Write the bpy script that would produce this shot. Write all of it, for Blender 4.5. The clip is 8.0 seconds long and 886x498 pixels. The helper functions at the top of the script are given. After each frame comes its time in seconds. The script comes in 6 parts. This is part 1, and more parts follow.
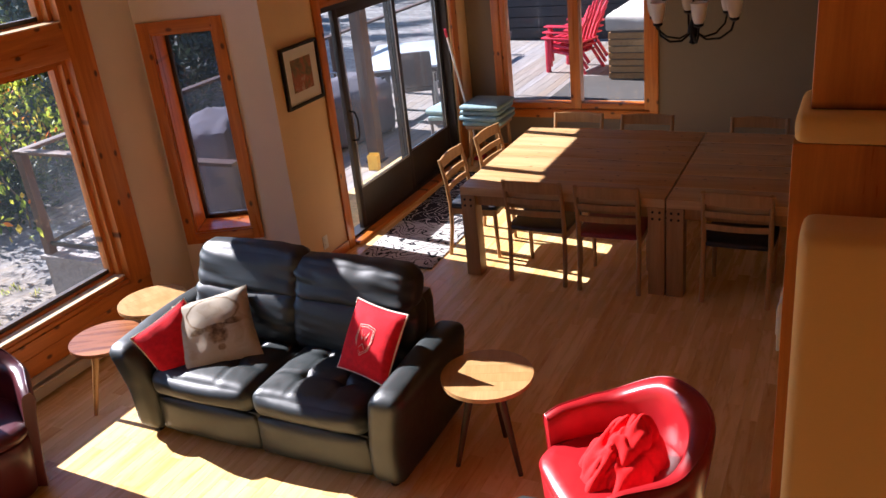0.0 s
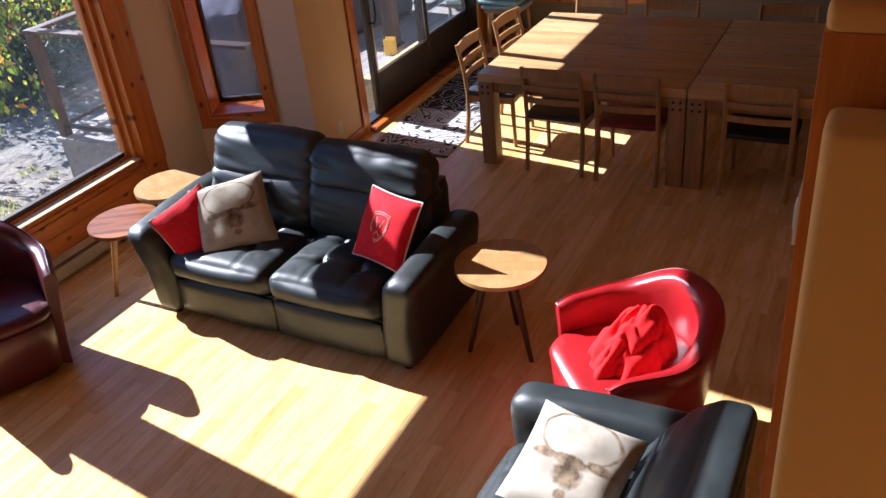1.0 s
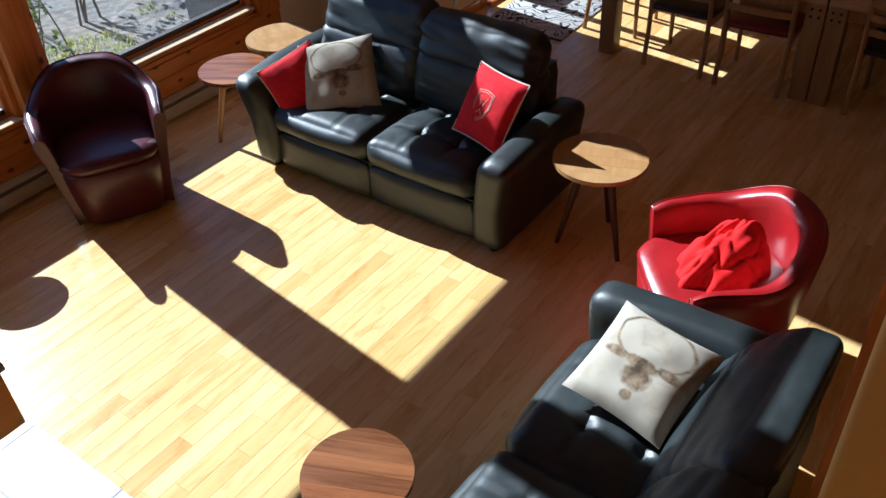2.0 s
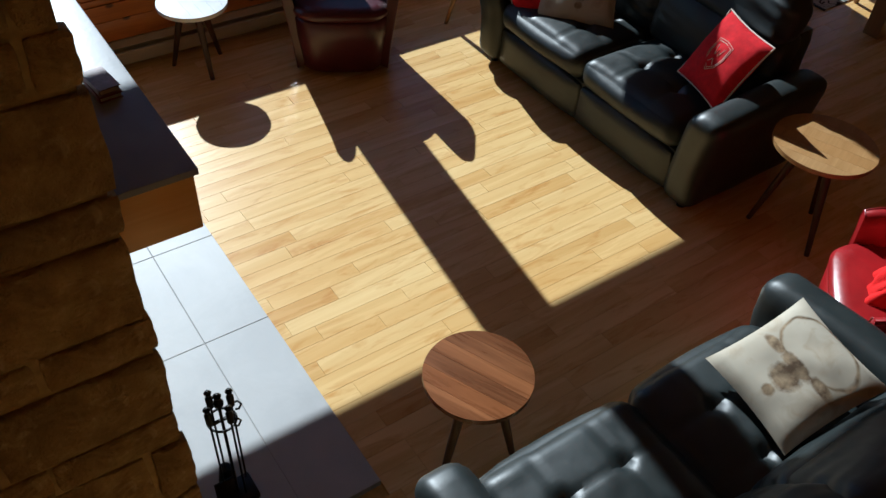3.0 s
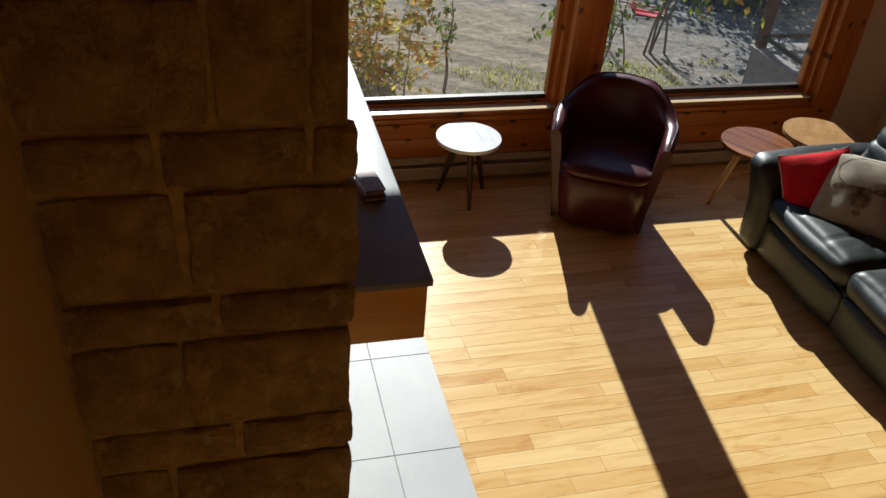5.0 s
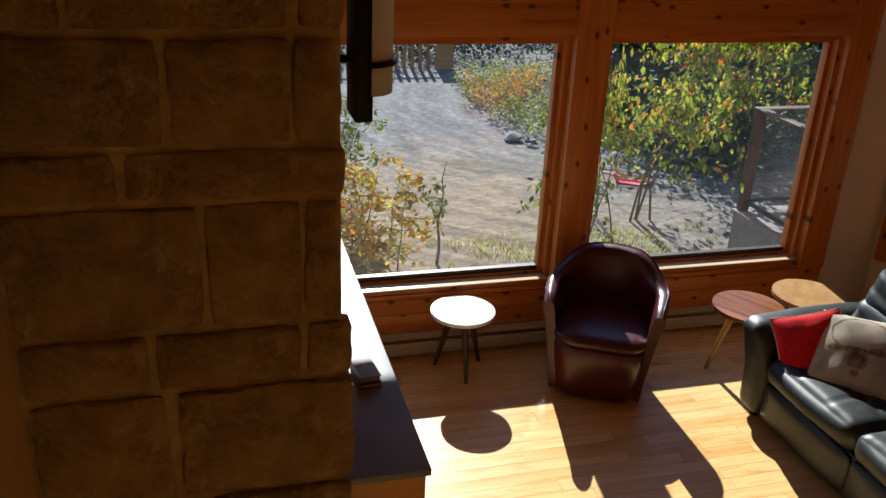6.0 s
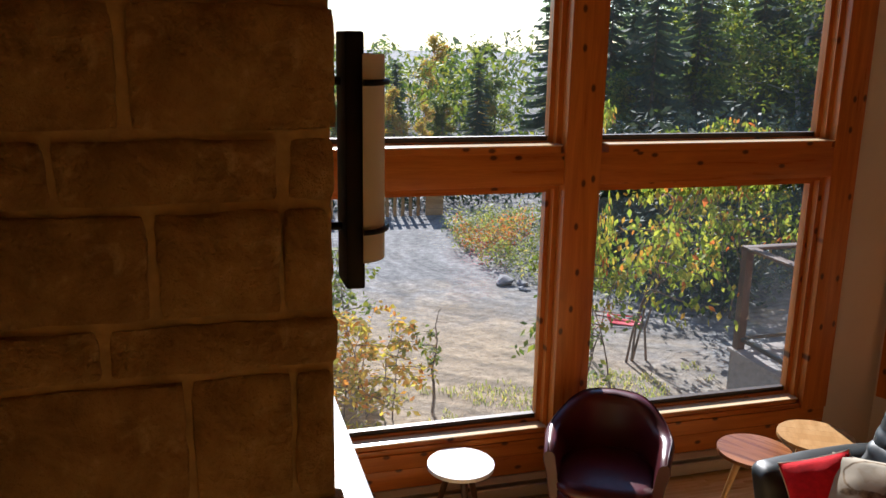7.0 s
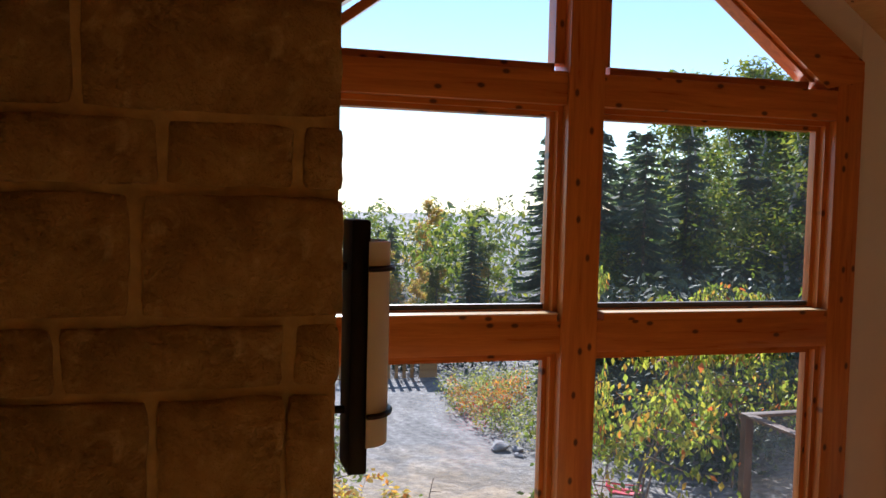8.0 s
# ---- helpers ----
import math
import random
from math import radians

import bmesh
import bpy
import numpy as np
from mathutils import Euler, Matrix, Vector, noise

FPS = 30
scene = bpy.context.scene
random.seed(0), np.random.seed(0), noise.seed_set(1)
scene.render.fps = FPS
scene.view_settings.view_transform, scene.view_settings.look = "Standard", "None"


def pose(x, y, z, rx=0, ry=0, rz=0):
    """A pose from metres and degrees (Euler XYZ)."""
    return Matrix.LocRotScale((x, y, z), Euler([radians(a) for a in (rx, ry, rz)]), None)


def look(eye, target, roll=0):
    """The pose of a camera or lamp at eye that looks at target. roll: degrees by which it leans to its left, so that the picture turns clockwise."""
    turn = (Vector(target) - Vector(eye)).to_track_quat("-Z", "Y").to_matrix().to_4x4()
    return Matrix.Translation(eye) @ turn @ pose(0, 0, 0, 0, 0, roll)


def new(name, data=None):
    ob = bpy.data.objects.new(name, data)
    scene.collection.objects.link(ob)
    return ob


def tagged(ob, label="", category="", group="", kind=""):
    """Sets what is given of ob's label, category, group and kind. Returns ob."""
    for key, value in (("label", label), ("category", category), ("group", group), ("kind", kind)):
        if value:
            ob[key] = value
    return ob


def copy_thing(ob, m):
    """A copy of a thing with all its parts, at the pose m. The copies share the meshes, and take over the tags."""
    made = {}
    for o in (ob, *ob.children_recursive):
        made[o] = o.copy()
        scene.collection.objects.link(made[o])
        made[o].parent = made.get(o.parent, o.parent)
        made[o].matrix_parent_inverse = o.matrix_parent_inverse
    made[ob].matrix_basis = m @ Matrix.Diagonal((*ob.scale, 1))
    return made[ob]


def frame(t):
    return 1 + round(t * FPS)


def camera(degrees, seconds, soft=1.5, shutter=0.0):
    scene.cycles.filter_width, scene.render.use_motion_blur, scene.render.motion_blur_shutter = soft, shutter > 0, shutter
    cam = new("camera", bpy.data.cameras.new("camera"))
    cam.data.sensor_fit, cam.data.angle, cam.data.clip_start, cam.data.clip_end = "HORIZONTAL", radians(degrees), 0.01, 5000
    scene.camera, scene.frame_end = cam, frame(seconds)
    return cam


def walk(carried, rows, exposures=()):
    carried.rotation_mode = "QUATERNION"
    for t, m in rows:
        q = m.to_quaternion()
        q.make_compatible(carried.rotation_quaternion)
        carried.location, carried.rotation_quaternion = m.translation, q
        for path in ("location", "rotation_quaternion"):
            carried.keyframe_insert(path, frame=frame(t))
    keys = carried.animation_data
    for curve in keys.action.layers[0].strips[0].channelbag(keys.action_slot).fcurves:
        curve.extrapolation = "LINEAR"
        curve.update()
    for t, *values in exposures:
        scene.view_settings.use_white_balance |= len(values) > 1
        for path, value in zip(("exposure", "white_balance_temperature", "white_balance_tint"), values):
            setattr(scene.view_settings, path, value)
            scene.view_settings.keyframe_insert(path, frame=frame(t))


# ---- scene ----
cam = camera(54.9, 8.0)
PATH = [
    (0, (0.006, -4.972, 2.945), (1.629, -4.115, 2.15), -6.3),
    (0.5, (0.008, -4.971, 2.944), (1.572, -4.116, 2.037), -6.6),
    (1, (0.011, -4.969, 2.942), (1.501, -4.113, 1.92), -6.3),
    (1.2, (0.012, -4.968, 2.941), (1.462, -4.104, 1.868), -6.0),
    (2.3, (0.025, -4.954, 2.932), (1.162, -3.922, 1.65), -1.7),
    (2.5, (0.024, -4.96, 2.935), (1.087, -3.885, 1.626), -0.2),
    (3, (0.025, -4.957, 2.909), (0.887, -3.797, 1.526), 3.8),
    (3.5, (0.033, -4.96, 2.883), (0.676, -3.755, 1.423), 7.2),
    (4, (0.046, -4.953, 2.864), (0.542, -3.682, 1.401), 8.7),
    (4.5, (0.05, -4.956, 2.866), (0.495, -3.535, 1.531), 6.9),
    (5, (0.029, -4.954, 2.865), (0.493, -3.373, 1.731), 4.9),
    (6.3, (0.039, -4.938, 2.923), (0.555, -3.137, 2.222), 1.8),
    (6.5, (0.042, -4.916, 2.919), (0.562, -3.093, 2.281), 1.1),
    (7, (0.042, -4.9, 2.944), (0.578, -3.033, 2.465), 1.0),
    (7.5, (0.032, -4.911, 2.973), (0.578, -3.009, 2.68), 1.4),
    (8, (0.02, -4.902, 2.991), (0.579, -2.984, 2.881), 1.4),
]
EXPOSE = [(0, 1.86, 5950, 20), (1.2, 1.66, 5400, 14), (2.5, 0.72, 5100, 2), (3.5, 0.15, 5800, 2), (5, 0.38, 6050, 4), (6.5, 1.0, 6150, 11), (8, 1.16, 5950, 15)]
walk(cam, [(t, look(eye, target, roll)) for t, eye, target, roll in PATH], EXPOSE)

# ---- light ----
SUN_TO = Vector((0.205, 1.565, 1.0)).normalized()
world = bpy.data.worlds.new("sky")
scene.world = world
world.use_nodes = True
wn = world.node_tree
wn.nodes.clear()
sky = wn.nodes.new("ShaderNodeTexSky")
sky.sky_type = "NISHITA"
sky.sun_disc = False
sky.sun_elevation = math.asin(SUN_TO.z)
sky.sun_rotation = math.atan2(SUN_TO.x, SUN_TO.y)
sky.air_density, sky.dust_density, sky.ozone_density = 1.0, 0.0, 3.0
wbg = wn.nodes.new("ShaderNodeBackground")
wbg.inputs["Strength"].default_value = 0.085
wout = wn.nodes.new("ShaderNodeOutputWorld")
wn.links.new(sky.outputs["Color"], wbg.inputs["Color"])
wn.links.new(wbg.outputs["Background"], wout.inputs["Surface"])
sun_data = bpy.data.lights.new("sun", "SUN")
sun_data.energy, sun_data.angle, sun_data.color = 5.0, radians(0.53), (1.0, 0.965, 0.90)
sun = new("sun", sun_data)
sun.matrix_world = look(SUN_TO * 30, (0, 0, 0))


# ---- materials ----
def nodes_of(name, rough=0.5, metal=0.0, spec=0.5):
    m = bpy.data.materials.new(name)
    m.use_nodes = True
    t = m.node_tree
    b = t.nodes["Principled BSDF"]
    b.inputs["Roughness"].default_value = rough
    b.inputs["Metallic"].default_value = metal
    b.inputs["Specular IOR Level"].default_value = spec
    return m, t, b


def coords(t, scale=(1, 1, 1), kind="Object", shift=None):
    tc = t.nodes.new("ShaderNodeTexCoord")
    mp = t.nodes.new("ShaderNodeMapping")
    mp.inputs["Scale"].default_value = scale
    t.links.new(tc.outputs[kind], mp.inputs["Vector"])
    if shift is not None:
        t.links.new(shift, mp.inputs["Location"])
    return mp.outputs["Vector"]


def noise_tex(t, vec, scale, detail=4.0, rough=0.55, distort=0.0):
    n = t.nodes.new("ShaderNodeTexNoise")
    n.inputs["Scale"].default_value = scale
    n.inputs["Detail"].default_value = detail
    n.inputs["Roughness"].default_value = rough
    n.inputs["Distortion"].default_value = distort
    t.links.new(vec, n.inputs["Vector"])
    return n.outputs["Fac"]


def ramp(t, fac, stops):
    r = t.nodes.new("ShaderNodeValToRGB")
    e = r.color_ramp.elements
    while len(e) < len(stops):
        e.new(0.5)
    for el, (p, c) in zip(e, stops):
        el.position, el.color = p, (*c, 1)
    t.links.new(fac, r.inputs["Fac"])
    return r.outputs["Color"]


def mix(t, fac, a, b, blend="MIX"):
    n = t.nodes.new("ShaderNodeMix")
    n.data_type, n.blend_type = "RGBA", blend
    for sock, v in ((n.inputs[0], fac), (n.inputs[6], a), (n.inputs[7], b)):
        if isinstance(v, (int, float)):
            sock.default_value = v
        elif isinstance(v, tuple):
            sock.default_value = (*v, 1)
        else:
            t.links.new(v, sock)
    return n.outputs[2]


def calc(t, op, a, b=0.0, clamp=False):
    n = t.nodes.new("ShaderNodeMath")
    n.operation, n.use_clamp = op, clamp
    for i, v in enumerate((a, b)):
        if isinstance(v, (int, float)):
            n.inputs[i].default_value = v
        else:
            t.links.new(v, n.inputs[i])
    return n.outputs[0]


def bump(t, b, height, strength=0.2, dist=0.01):
    n = t.nodes.new("ShaderNodeBump")
    n.inputs["Strength"].default_value = strength
    n.inputs["Distance"].default_value = dist
    t.links.new(height, n.inputs["Height"])
    t.links.new(n.outputs["Normal"], b.inputs["Normal"])


def plain(name, col, rough=0.5, metal=0.0, var=0.12, scale=6.0, bumps=0.08, grain=120.0, spec=0.5):
    """A paint, cloth, metal or plastic: blotches at one scale, fine grain at another."""
    m, t, b = nodes_of(name, rough, metal, spec)
    v = coords(t)
    n1, n2 = noise_tex(t, v, scale, 4), noise_tex(t, v, grain, 2)
    lo, hi = tuple(c * (1 - var) for c in col), tuple(min(1, c * (1 + var)) for c in col)
    t.links.new(ramp(t, n1, ((0.3, lo), (0.7, hi))), b.inputs["Base Color"])
    t.links.new(calc(t, "ADD", rough - 0.06, calc(t, "MULTIPLY", n1, 0.12)), b.inputs["Roughness"])
    if bumps:
        bump(t, b, calc(t, "ADD", n2, n1), bumps, 0.004)
    return m


def wood(name, dark, light, axis="x", rough=0.35, knots=0.0, size=1.0, random_piece=False, spec=0.5, fine=0.35, figure=0.0, vary=0.0):
    """Timber with grain along one axis, knots where asked for, and pieces that differ in tone."""
    m, t, b = nodes_of(name, rough, 0.0, spec)
    sc = {"x": (0.6, 9, 9), "y": (9, 0.6, 9), "z": (9, 9, 0.6)}[axis]
    oi = t.nodes.new("ShaderNodeObjectInfo")
    rnd = oi.outputs["Random"]
    if random_piece:
        geo = t.nodes.new("ShaderNodeNewGeometry")
        rnd = calc(t, "FRACT", calc(t, "ADD", rnd, geo.outputs["Random Per Island"]))
    sh = t.nodes.new("ShaderNodeCombineXYZ")
    for i, k in enumerate((7.3, 19.1, 31.7)):
        t.links.new(calc(t, "MULTIPLY", rnd, k), sh.inputs[i])
    v = coords(t, tuple(s * size for s in sc), "Object", sh.outputs[0])
    g1 = noise_tex(t, v, 2.2, 5, 0.6, 0.8)
    g2 = noise_tex(t, v, 14.0, 3, 0.6)
    col = ramp(t, g1, ((0.28, dark), (0.5, tuple((d + l) / 2 for d, l in zip(dark, light))), (0.72, light)))
    col = mix(t, calc(t, "MULTIPLY", g2, fine), col, dark, "MULTIPLY")
    if figure:
        fg = noise_tex(t, coords(t, (1.6, 7, 1), "Object", sh.outputs[0]), 1.6, 4, 0.6, 1.6)
        col = mix(t, calc(t, "MULTIPLY", calc(t, "SUBTRACT", fg, 0.53, True), figure, True), col, (0.60, 0.30, 0.08))
    if random_piece:
        tone = ramp(t, rnd, ((0.0, (0.80, 0.66, 0.50)), (0.1, (0.93, 0.86, 0.76)), (0.35, (0.98, 0.95, 0.90)), (0.65, (1.0, 1.0, 1.0)), (0.85, (0.95, 0.90, 0.82)), (1.0, (0.85, 0.76, 0.64))))
        col = mix(t, 1.0, col, tone, "MULTIPLY")
    if vary:
        other = calc(t, "FRACT", calc(t, "MULTIPLY", rnd, 7.31))
        col = mix(t, vary, col, ramp(t, other, ((0.0, (0.45, 0.40, 0.36)), (0.5, (0.85, 0.80, 0.75)), (1.0, (1.25, 1.2, 1.1)))), "MULTIPLY")
    if knots:
        vk = coords(t, {"x": (2.0, 1, 3.3), "y": (3.3, 2.0, 1), "z": (3.3, 1, 2.0)}[axis], "Object", sh.outputs[0])
        sp = t.nodes.new("ShaderNodeSeparateXYZ")
        cb = t.nodes.new("ShaderNodeCombineXYZ")
        t.links.new(vk, sp.inputs[0])
        t.links.new(sp.outputs[0], cb.inputs[0])
        t.links.new(sp.outputs[1 if axis == "y" else 2], cb.inputs[1])
        vo = t.nodes.new("ShaderNodeTexVoronoi")
        vo.voronoi_dimensions = "2D"
        vo.inputs["Scale"].default_value = 1.9
        t.links.new(cb.outputs[0], vo.inputs["Vector"])
        k = calc(t, "SUBTRACT", 1.0, calc(t, "MULTIPLY", vo.outputs["Distance"], 1 / knots), True)
        col = mix(t, calc(t, "MULTIPLY", calc(t, "MINIMUM", calc(t, "MULTIPLY", k, 1.8), 0.9), calc(t, "GREATER_THAN", vo.outputs["Color"], 0.36)), col, (0.06, 0.012, 0.004))
    t.links.new(col, b.inputs["Base Color"])
    t.links.new(calc(t, "ADD", rough - 0.08, calc(t, "MULTIPLY", g1, 0.16)), b.inputs["Roughness"])
    bump(t, b, calc(t, "ADD", g1, g2), 0.06, 0.003)
    return m


def leather(name, col, rough=0.33, spec=0.55):
    m, t, b = nodes_of(name, rough, 0.0, spec)
    v = coords(t)
    n1, n2 = noise_tex(t, v, 5.0, 5), noise_tex(t, v, 26.0, 4)
    vo = t.nodes.new("ShaderNodeTexVoronoi")
    vo.inputs["Scale"].default_value = 260.0
    t.links.new(v, vo.inputs["Vector"])
    t.links.new(ramp(t, n1, ((0.3, tuple(c * 0.75 for c in col)), (0.7, tuple(min(1, c * 1.25) for c in col)))), b.inputs["Base Color"])
    t.links.new(calc(t, "ADD", rough - 0.08, calc(t, "MULTIPLY", n2, 0.18)), b.inputs["Roughness"])
    bump(t, b, calc(t, "ADD", calc(t, "MULTIPLY", vo.outputs["Distance"], 0.25), n2), 0.12, 0.004)
    return m


def glass_mat(name, tint=(1, 1, 1), rough=0.0, veil=0.006):
    """A thin pane: clear through, a faint mirror that grows at a slant, a bluish scatter imitating veiling glare."""
    m = bpy.data.materials.new(name)
    m.use_nodes = True
    t = m.node_tree
    t.nodes.clear()
    out = t.nodes.new("ShaderNodeOutputMaterial")
    tr = t.nodes.new("ShaderNodeBsdfTransparent")
    gl = t.nodes.new("ShaderNodeBsdfGlossy")
    lw = t.nodes.new("ShaderNodeLayerWeight")
    mx = t.nodes.new("ShaderNodeMixShader")
    tr.inputs["Color"].default_value = (*tint, 1)
    gl.inputs["Roughness"].default_value = rough
    t.links.new(calc(t, "ADD", 0.018, calc(t, "MULTIPLY", calc(t, "POWER", lw.outputs["Facing"], 5.0), 0.45)), mx.inputs[0])
    t.links.new(tr.outputs[0], mx.inputs[1])
    t.links.new(gl.outputs[0], mx.inputs[2])
    # bluish veil put into the pane as glare haze over the view
    veil_scatter = t.nodes.new("ShaderNodeBsdfTranslucent")
    veil_scatter.inputs["Color"].default_value = (0.80, 0.92, 1.0, 1)
    md = t.nodes.new("ShaderNodeMixShader")
    veil_noise = noise_tex(t, coords(t), 3.0, 4)
    t.links.new(calc(t, "MULTIPLY", veil_noise, veil), md.inputs[0])
    t.links.new(mx.outputs[0], md.inputs[1])
    t.links.new(veil_scatter.outputs[0], md.inputs[2])
    t.links.new(md.outputs[0], out.inputs["Surface"])
    return m


PINE_D, PINE_L = (0.44, 0.125, 0.015), (0.70, 0.25, 0.04)
M = {}
M["pine_x"] = wood("pine_x", PINE_D, PINE_L, "x", 0.30, 0.115)
M["pine_z"] = wood("pine_z", PINE_D, PINE_L, "z", 0.30, 0.115)
M["pine_y"] = wood("pine_y", PINE_D, PINE_L, "y", 0.30, 0.115)
# pine paled well beyond the frame's tone to paint the sunlit strip
M["sill_sunlit"] = wood("sunlit_sill", (0.74, 0.54, 0.30), (0.86, 0.70, 0.46), "x", 0.22)
M["maple"] = wood("maple_floor", (0.72, 0.455, 0.175), (0.89, 0.655, 0.31), "x", 0.27, 0.0, 0.45, True, 0.2, 0.04, 3.6)
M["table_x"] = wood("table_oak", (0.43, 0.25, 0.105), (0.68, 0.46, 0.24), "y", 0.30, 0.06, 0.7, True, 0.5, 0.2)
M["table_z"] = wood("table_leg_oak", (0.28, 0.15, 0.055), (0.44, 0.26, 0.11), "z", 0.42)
M["chair_wood"] = wood("chair_beech", (0.34, 0.18, 0.07), (0.50, 0.29, 0.12), "z", 0.4)
M["walnut"] = wood("walnut", (0.13, 0.042, 0.014), (0.44, 0.18, 0.065), "y", 0.28, 0.0, 0.8, True, vary=0.6)
M["oak"] = wood("pale_oak", (0.42, 0.24, 0.095), (0.58, 0.36, 0.16), "x", 0.34, 0.0, 1.0, True)
M["dark_leg"] = wood("dark_leg", (0.05, 0.022, 0.012), (0.11, 0.05, 0.025), "z", 0.4)
M["bench_wood"] = wood("bench_wood", (0.82, 0.40, 0.06), (0.92, 0.52, 0.11), "x", 0.35)
M["white_wall"] = plain("white_wall_paint", (0.74, 0.69, 0.64), 0.75, 0, 0.03, 2.0, 0.05, 200)
M["gold_plaster"] = plain("golden_plaster", (0.74, 0.42, 0.11), 0.6, 0, 0.04, 2.0, 0.06, 160)
M["outdoor_mat"] = plain("striped_mat", (0.05, 0.045, 0.04), 0.9, 0, 0.3, 9, 0.3, 90)
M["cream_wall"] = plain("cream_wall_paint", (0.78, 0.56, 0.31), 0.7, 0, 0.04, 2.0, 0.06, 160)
M["tan_wall"] = plain("tan_wall_paint", (0.60, 0.375, 0.12), 0.7, 0, 0.04, 2.0, 0.06, 160)
M["grey_wall"] = plain("taupe_wall_paint", (0.20, 0.165, 0.12), 0.75, 0, 0.04, 2.0, 0.05, 160)
M["ceiling"] = wood("ceiling_pine", (0.52, 0.29, 0.11), (0.66, 0.41, 0.18), "y", 0.5, 0.06)
M["mortar"] = plain("mortar", (0.51, 0.36, 0.165), 0.9, 0, 0.25, 20, 0.6, 90)
M["leather_black"] = leather("black_leather", (0.015, 0.0205, 0.021), 0.44, 0.55)
M["leather_maroon"] = leather("maroon_leather", (0.075, 0.009, 0.014), 0.34)
M["leather_red"] = leather("red_leather", (0.30, 0.009, 0.012), 0.31)
M["slate"] = plain("dark_slate", (0.055, 0.055, 0.062), 0.4, 0, 0.25, 8, 0.15, 60)
M["red_cloth"] = plain("red_cloth", (0.62, 0.012, 0.02), 0.85, 0, 0.15, 30, 0.4, 400, 0.2)
M["fleece"] = plain("red_fleece", (0.75, 0.02, 0.02), 0.95, 0, 0.15, 25, 0.5, 300, 0.15)
M["cream_cord"] = plain("cream_cord", (0.70, 0.62, 0.52), 0.8, 0, 0.1, 40, 0.3, 400)
M["black_iron"] = plain("black_iron", (0.012, 0.011, 0.011), 0.45, 0.6, 0.3, 30, 0.2, 150)
M["dark_frame"] = plain("dark_bronze_frame", (0.035, 0.028, 0.024), 0.4, 0.2, 0.15, 12, 0.1, 150)
M["steel"] = plain("brushed_steel", (0.55, 0.55, 0.55), 0.3, 1.0, 0.08, 30, 0.1, 200)
M["white_plastic"] = plain("white_plastic", (0.78, 0.76, 0.72), 0.4, 0, 0.03, 10, 0.03, 100)
M["heater"] = plain("heater_enamel", (0.50, 0.44, 0.35), 0.45, 0, 0.05, 10, 0.05, 100)
# white stands in for the sky's glare on a polished wooden table top
M["glare_top"] = plain("sky_glare_white", (0.74, 0.73, 0.74), 0.22, 0, 0.03, 10, 0.02, 100)
M["opal"] = plain("opal_glass", (0.82, 0.80, 0.74), 0.35, 0, 0.02, 10, 0.02, 100)
M["seat_black"] = plain("black_seat_vinyl", (0.014, 0.014, 0.018), 0.45, 0, 0.2, 20, 0.2, 200)
M["seat_red"] = plain("red_seat_vinyl", (0.20, 0.012, 0.016), 0.45, 0, 0.2, 20, 0.2, 200)
M["glass"] = glass_mat("window_glass")
M["screen_glass"] = glass_mat("tinted_glass", (0.72, 0.72, 0.76))
M["window_rail"] = plain("dark_sash", (0.05, 0.03, 0.02), 0.45, 0.1, 0.2, 12, 0.1, 100)


def hearth_tile():
    m, t, b = nodes_of("hearth_tile", 0.5)
    v = coords(t)
    n1, n2 = noise_tex(t, v, 3.0, 6, 0.6, 0.6), noise_tex(t, v, 60, 3)
    t.links.new(ramp(t, n1, ((0.3, (0.37, 0.37, 0.375)), (0.7, (0.45, 0.45, 0.45)))), b.inputs["Base Color"])
    bump(t, b, n2, 0.08, 0.003)
    return m


def stone_mat():
    m, t, b = nodes_of("ashlar_stone", 0.85)
    oi = t.nodes.new("ShaderNodeObjectInfo")
    geo = t.nodes.new("ShaderNodeNewGeometry")
    rnd = calc(t, "FRACT", calc(t, "ADD", oi.outputs["Random"], geo.outputs["Random Per Island"]))
    v = coords(t)
    n1, n2, n3 = noise_tex(t, v, 7.0, 6, 0.62, 0.4), noise_tex(t, v, 45.0, 5, 0.65), noise_tex(t, v, 16.0, 3, 0.5, 1.2)
    col = ramp(t, n1, ((0.30, (0.25, 0.14, 0.045)), (0.5, (0.50, 0.33, 0.13)), (0.68, (0.69, 0.50, 0.23))))
    col = mix(t, 1.0, col, ramp(t, rnd, ((0.0, (0.78, 0.74, 0.70)), (0.5, (1, 0.97, 0.92)), (1.0, (0.9, 0.86, 0.86)))), "MULTIPLY")
    col = mix(t, calc(t, "MULTIPLY", calc(t, "MULTIPLY", calc(t, "SUBTRACT", n3, 0.56, True), 7.0, True), 0.6), col, (0.72, 0.54, 0.28))
    t.links.new(col, b.inputs["Base Color"])
    bump(t, b, calc(t, "ADD", calc(t, "MULTIPLY", n1, 1.5), n2), 1.0, 0.03)
    return m


M["grout"] = plain("pale_grout", (0.36, 0.355, 0.35), 0.9, 0, 0.1, 20, 0.3, 90)
M["cardboard"] = plain("cardboard", (0.42, 0.27, 0.13), 0.85, 0, 0.12, 8, 0.1, 80)
M["yellow_plastic"] = plain("yellow_plastic", (0.75, 0.48, 0.05), 0.5, 0, 0.08, 8, 0.05, 100)
M["book_red"] = plain("red_book_cover", (0.20, 0.03, 0.03), 0.5, 0, 0.2, 30, 0.1, 100)
M["book_grey"] = plain("grey_book_cover", (0.30, 0.20, 0.20), 0.5, 0, 0.4, 25, 0.1, 100)
M["cab_top"] = plain("grey_slate_top", (0.24, 0.24, 0.26), 0.45, 0, 0.15, 5, 0.1, 60)
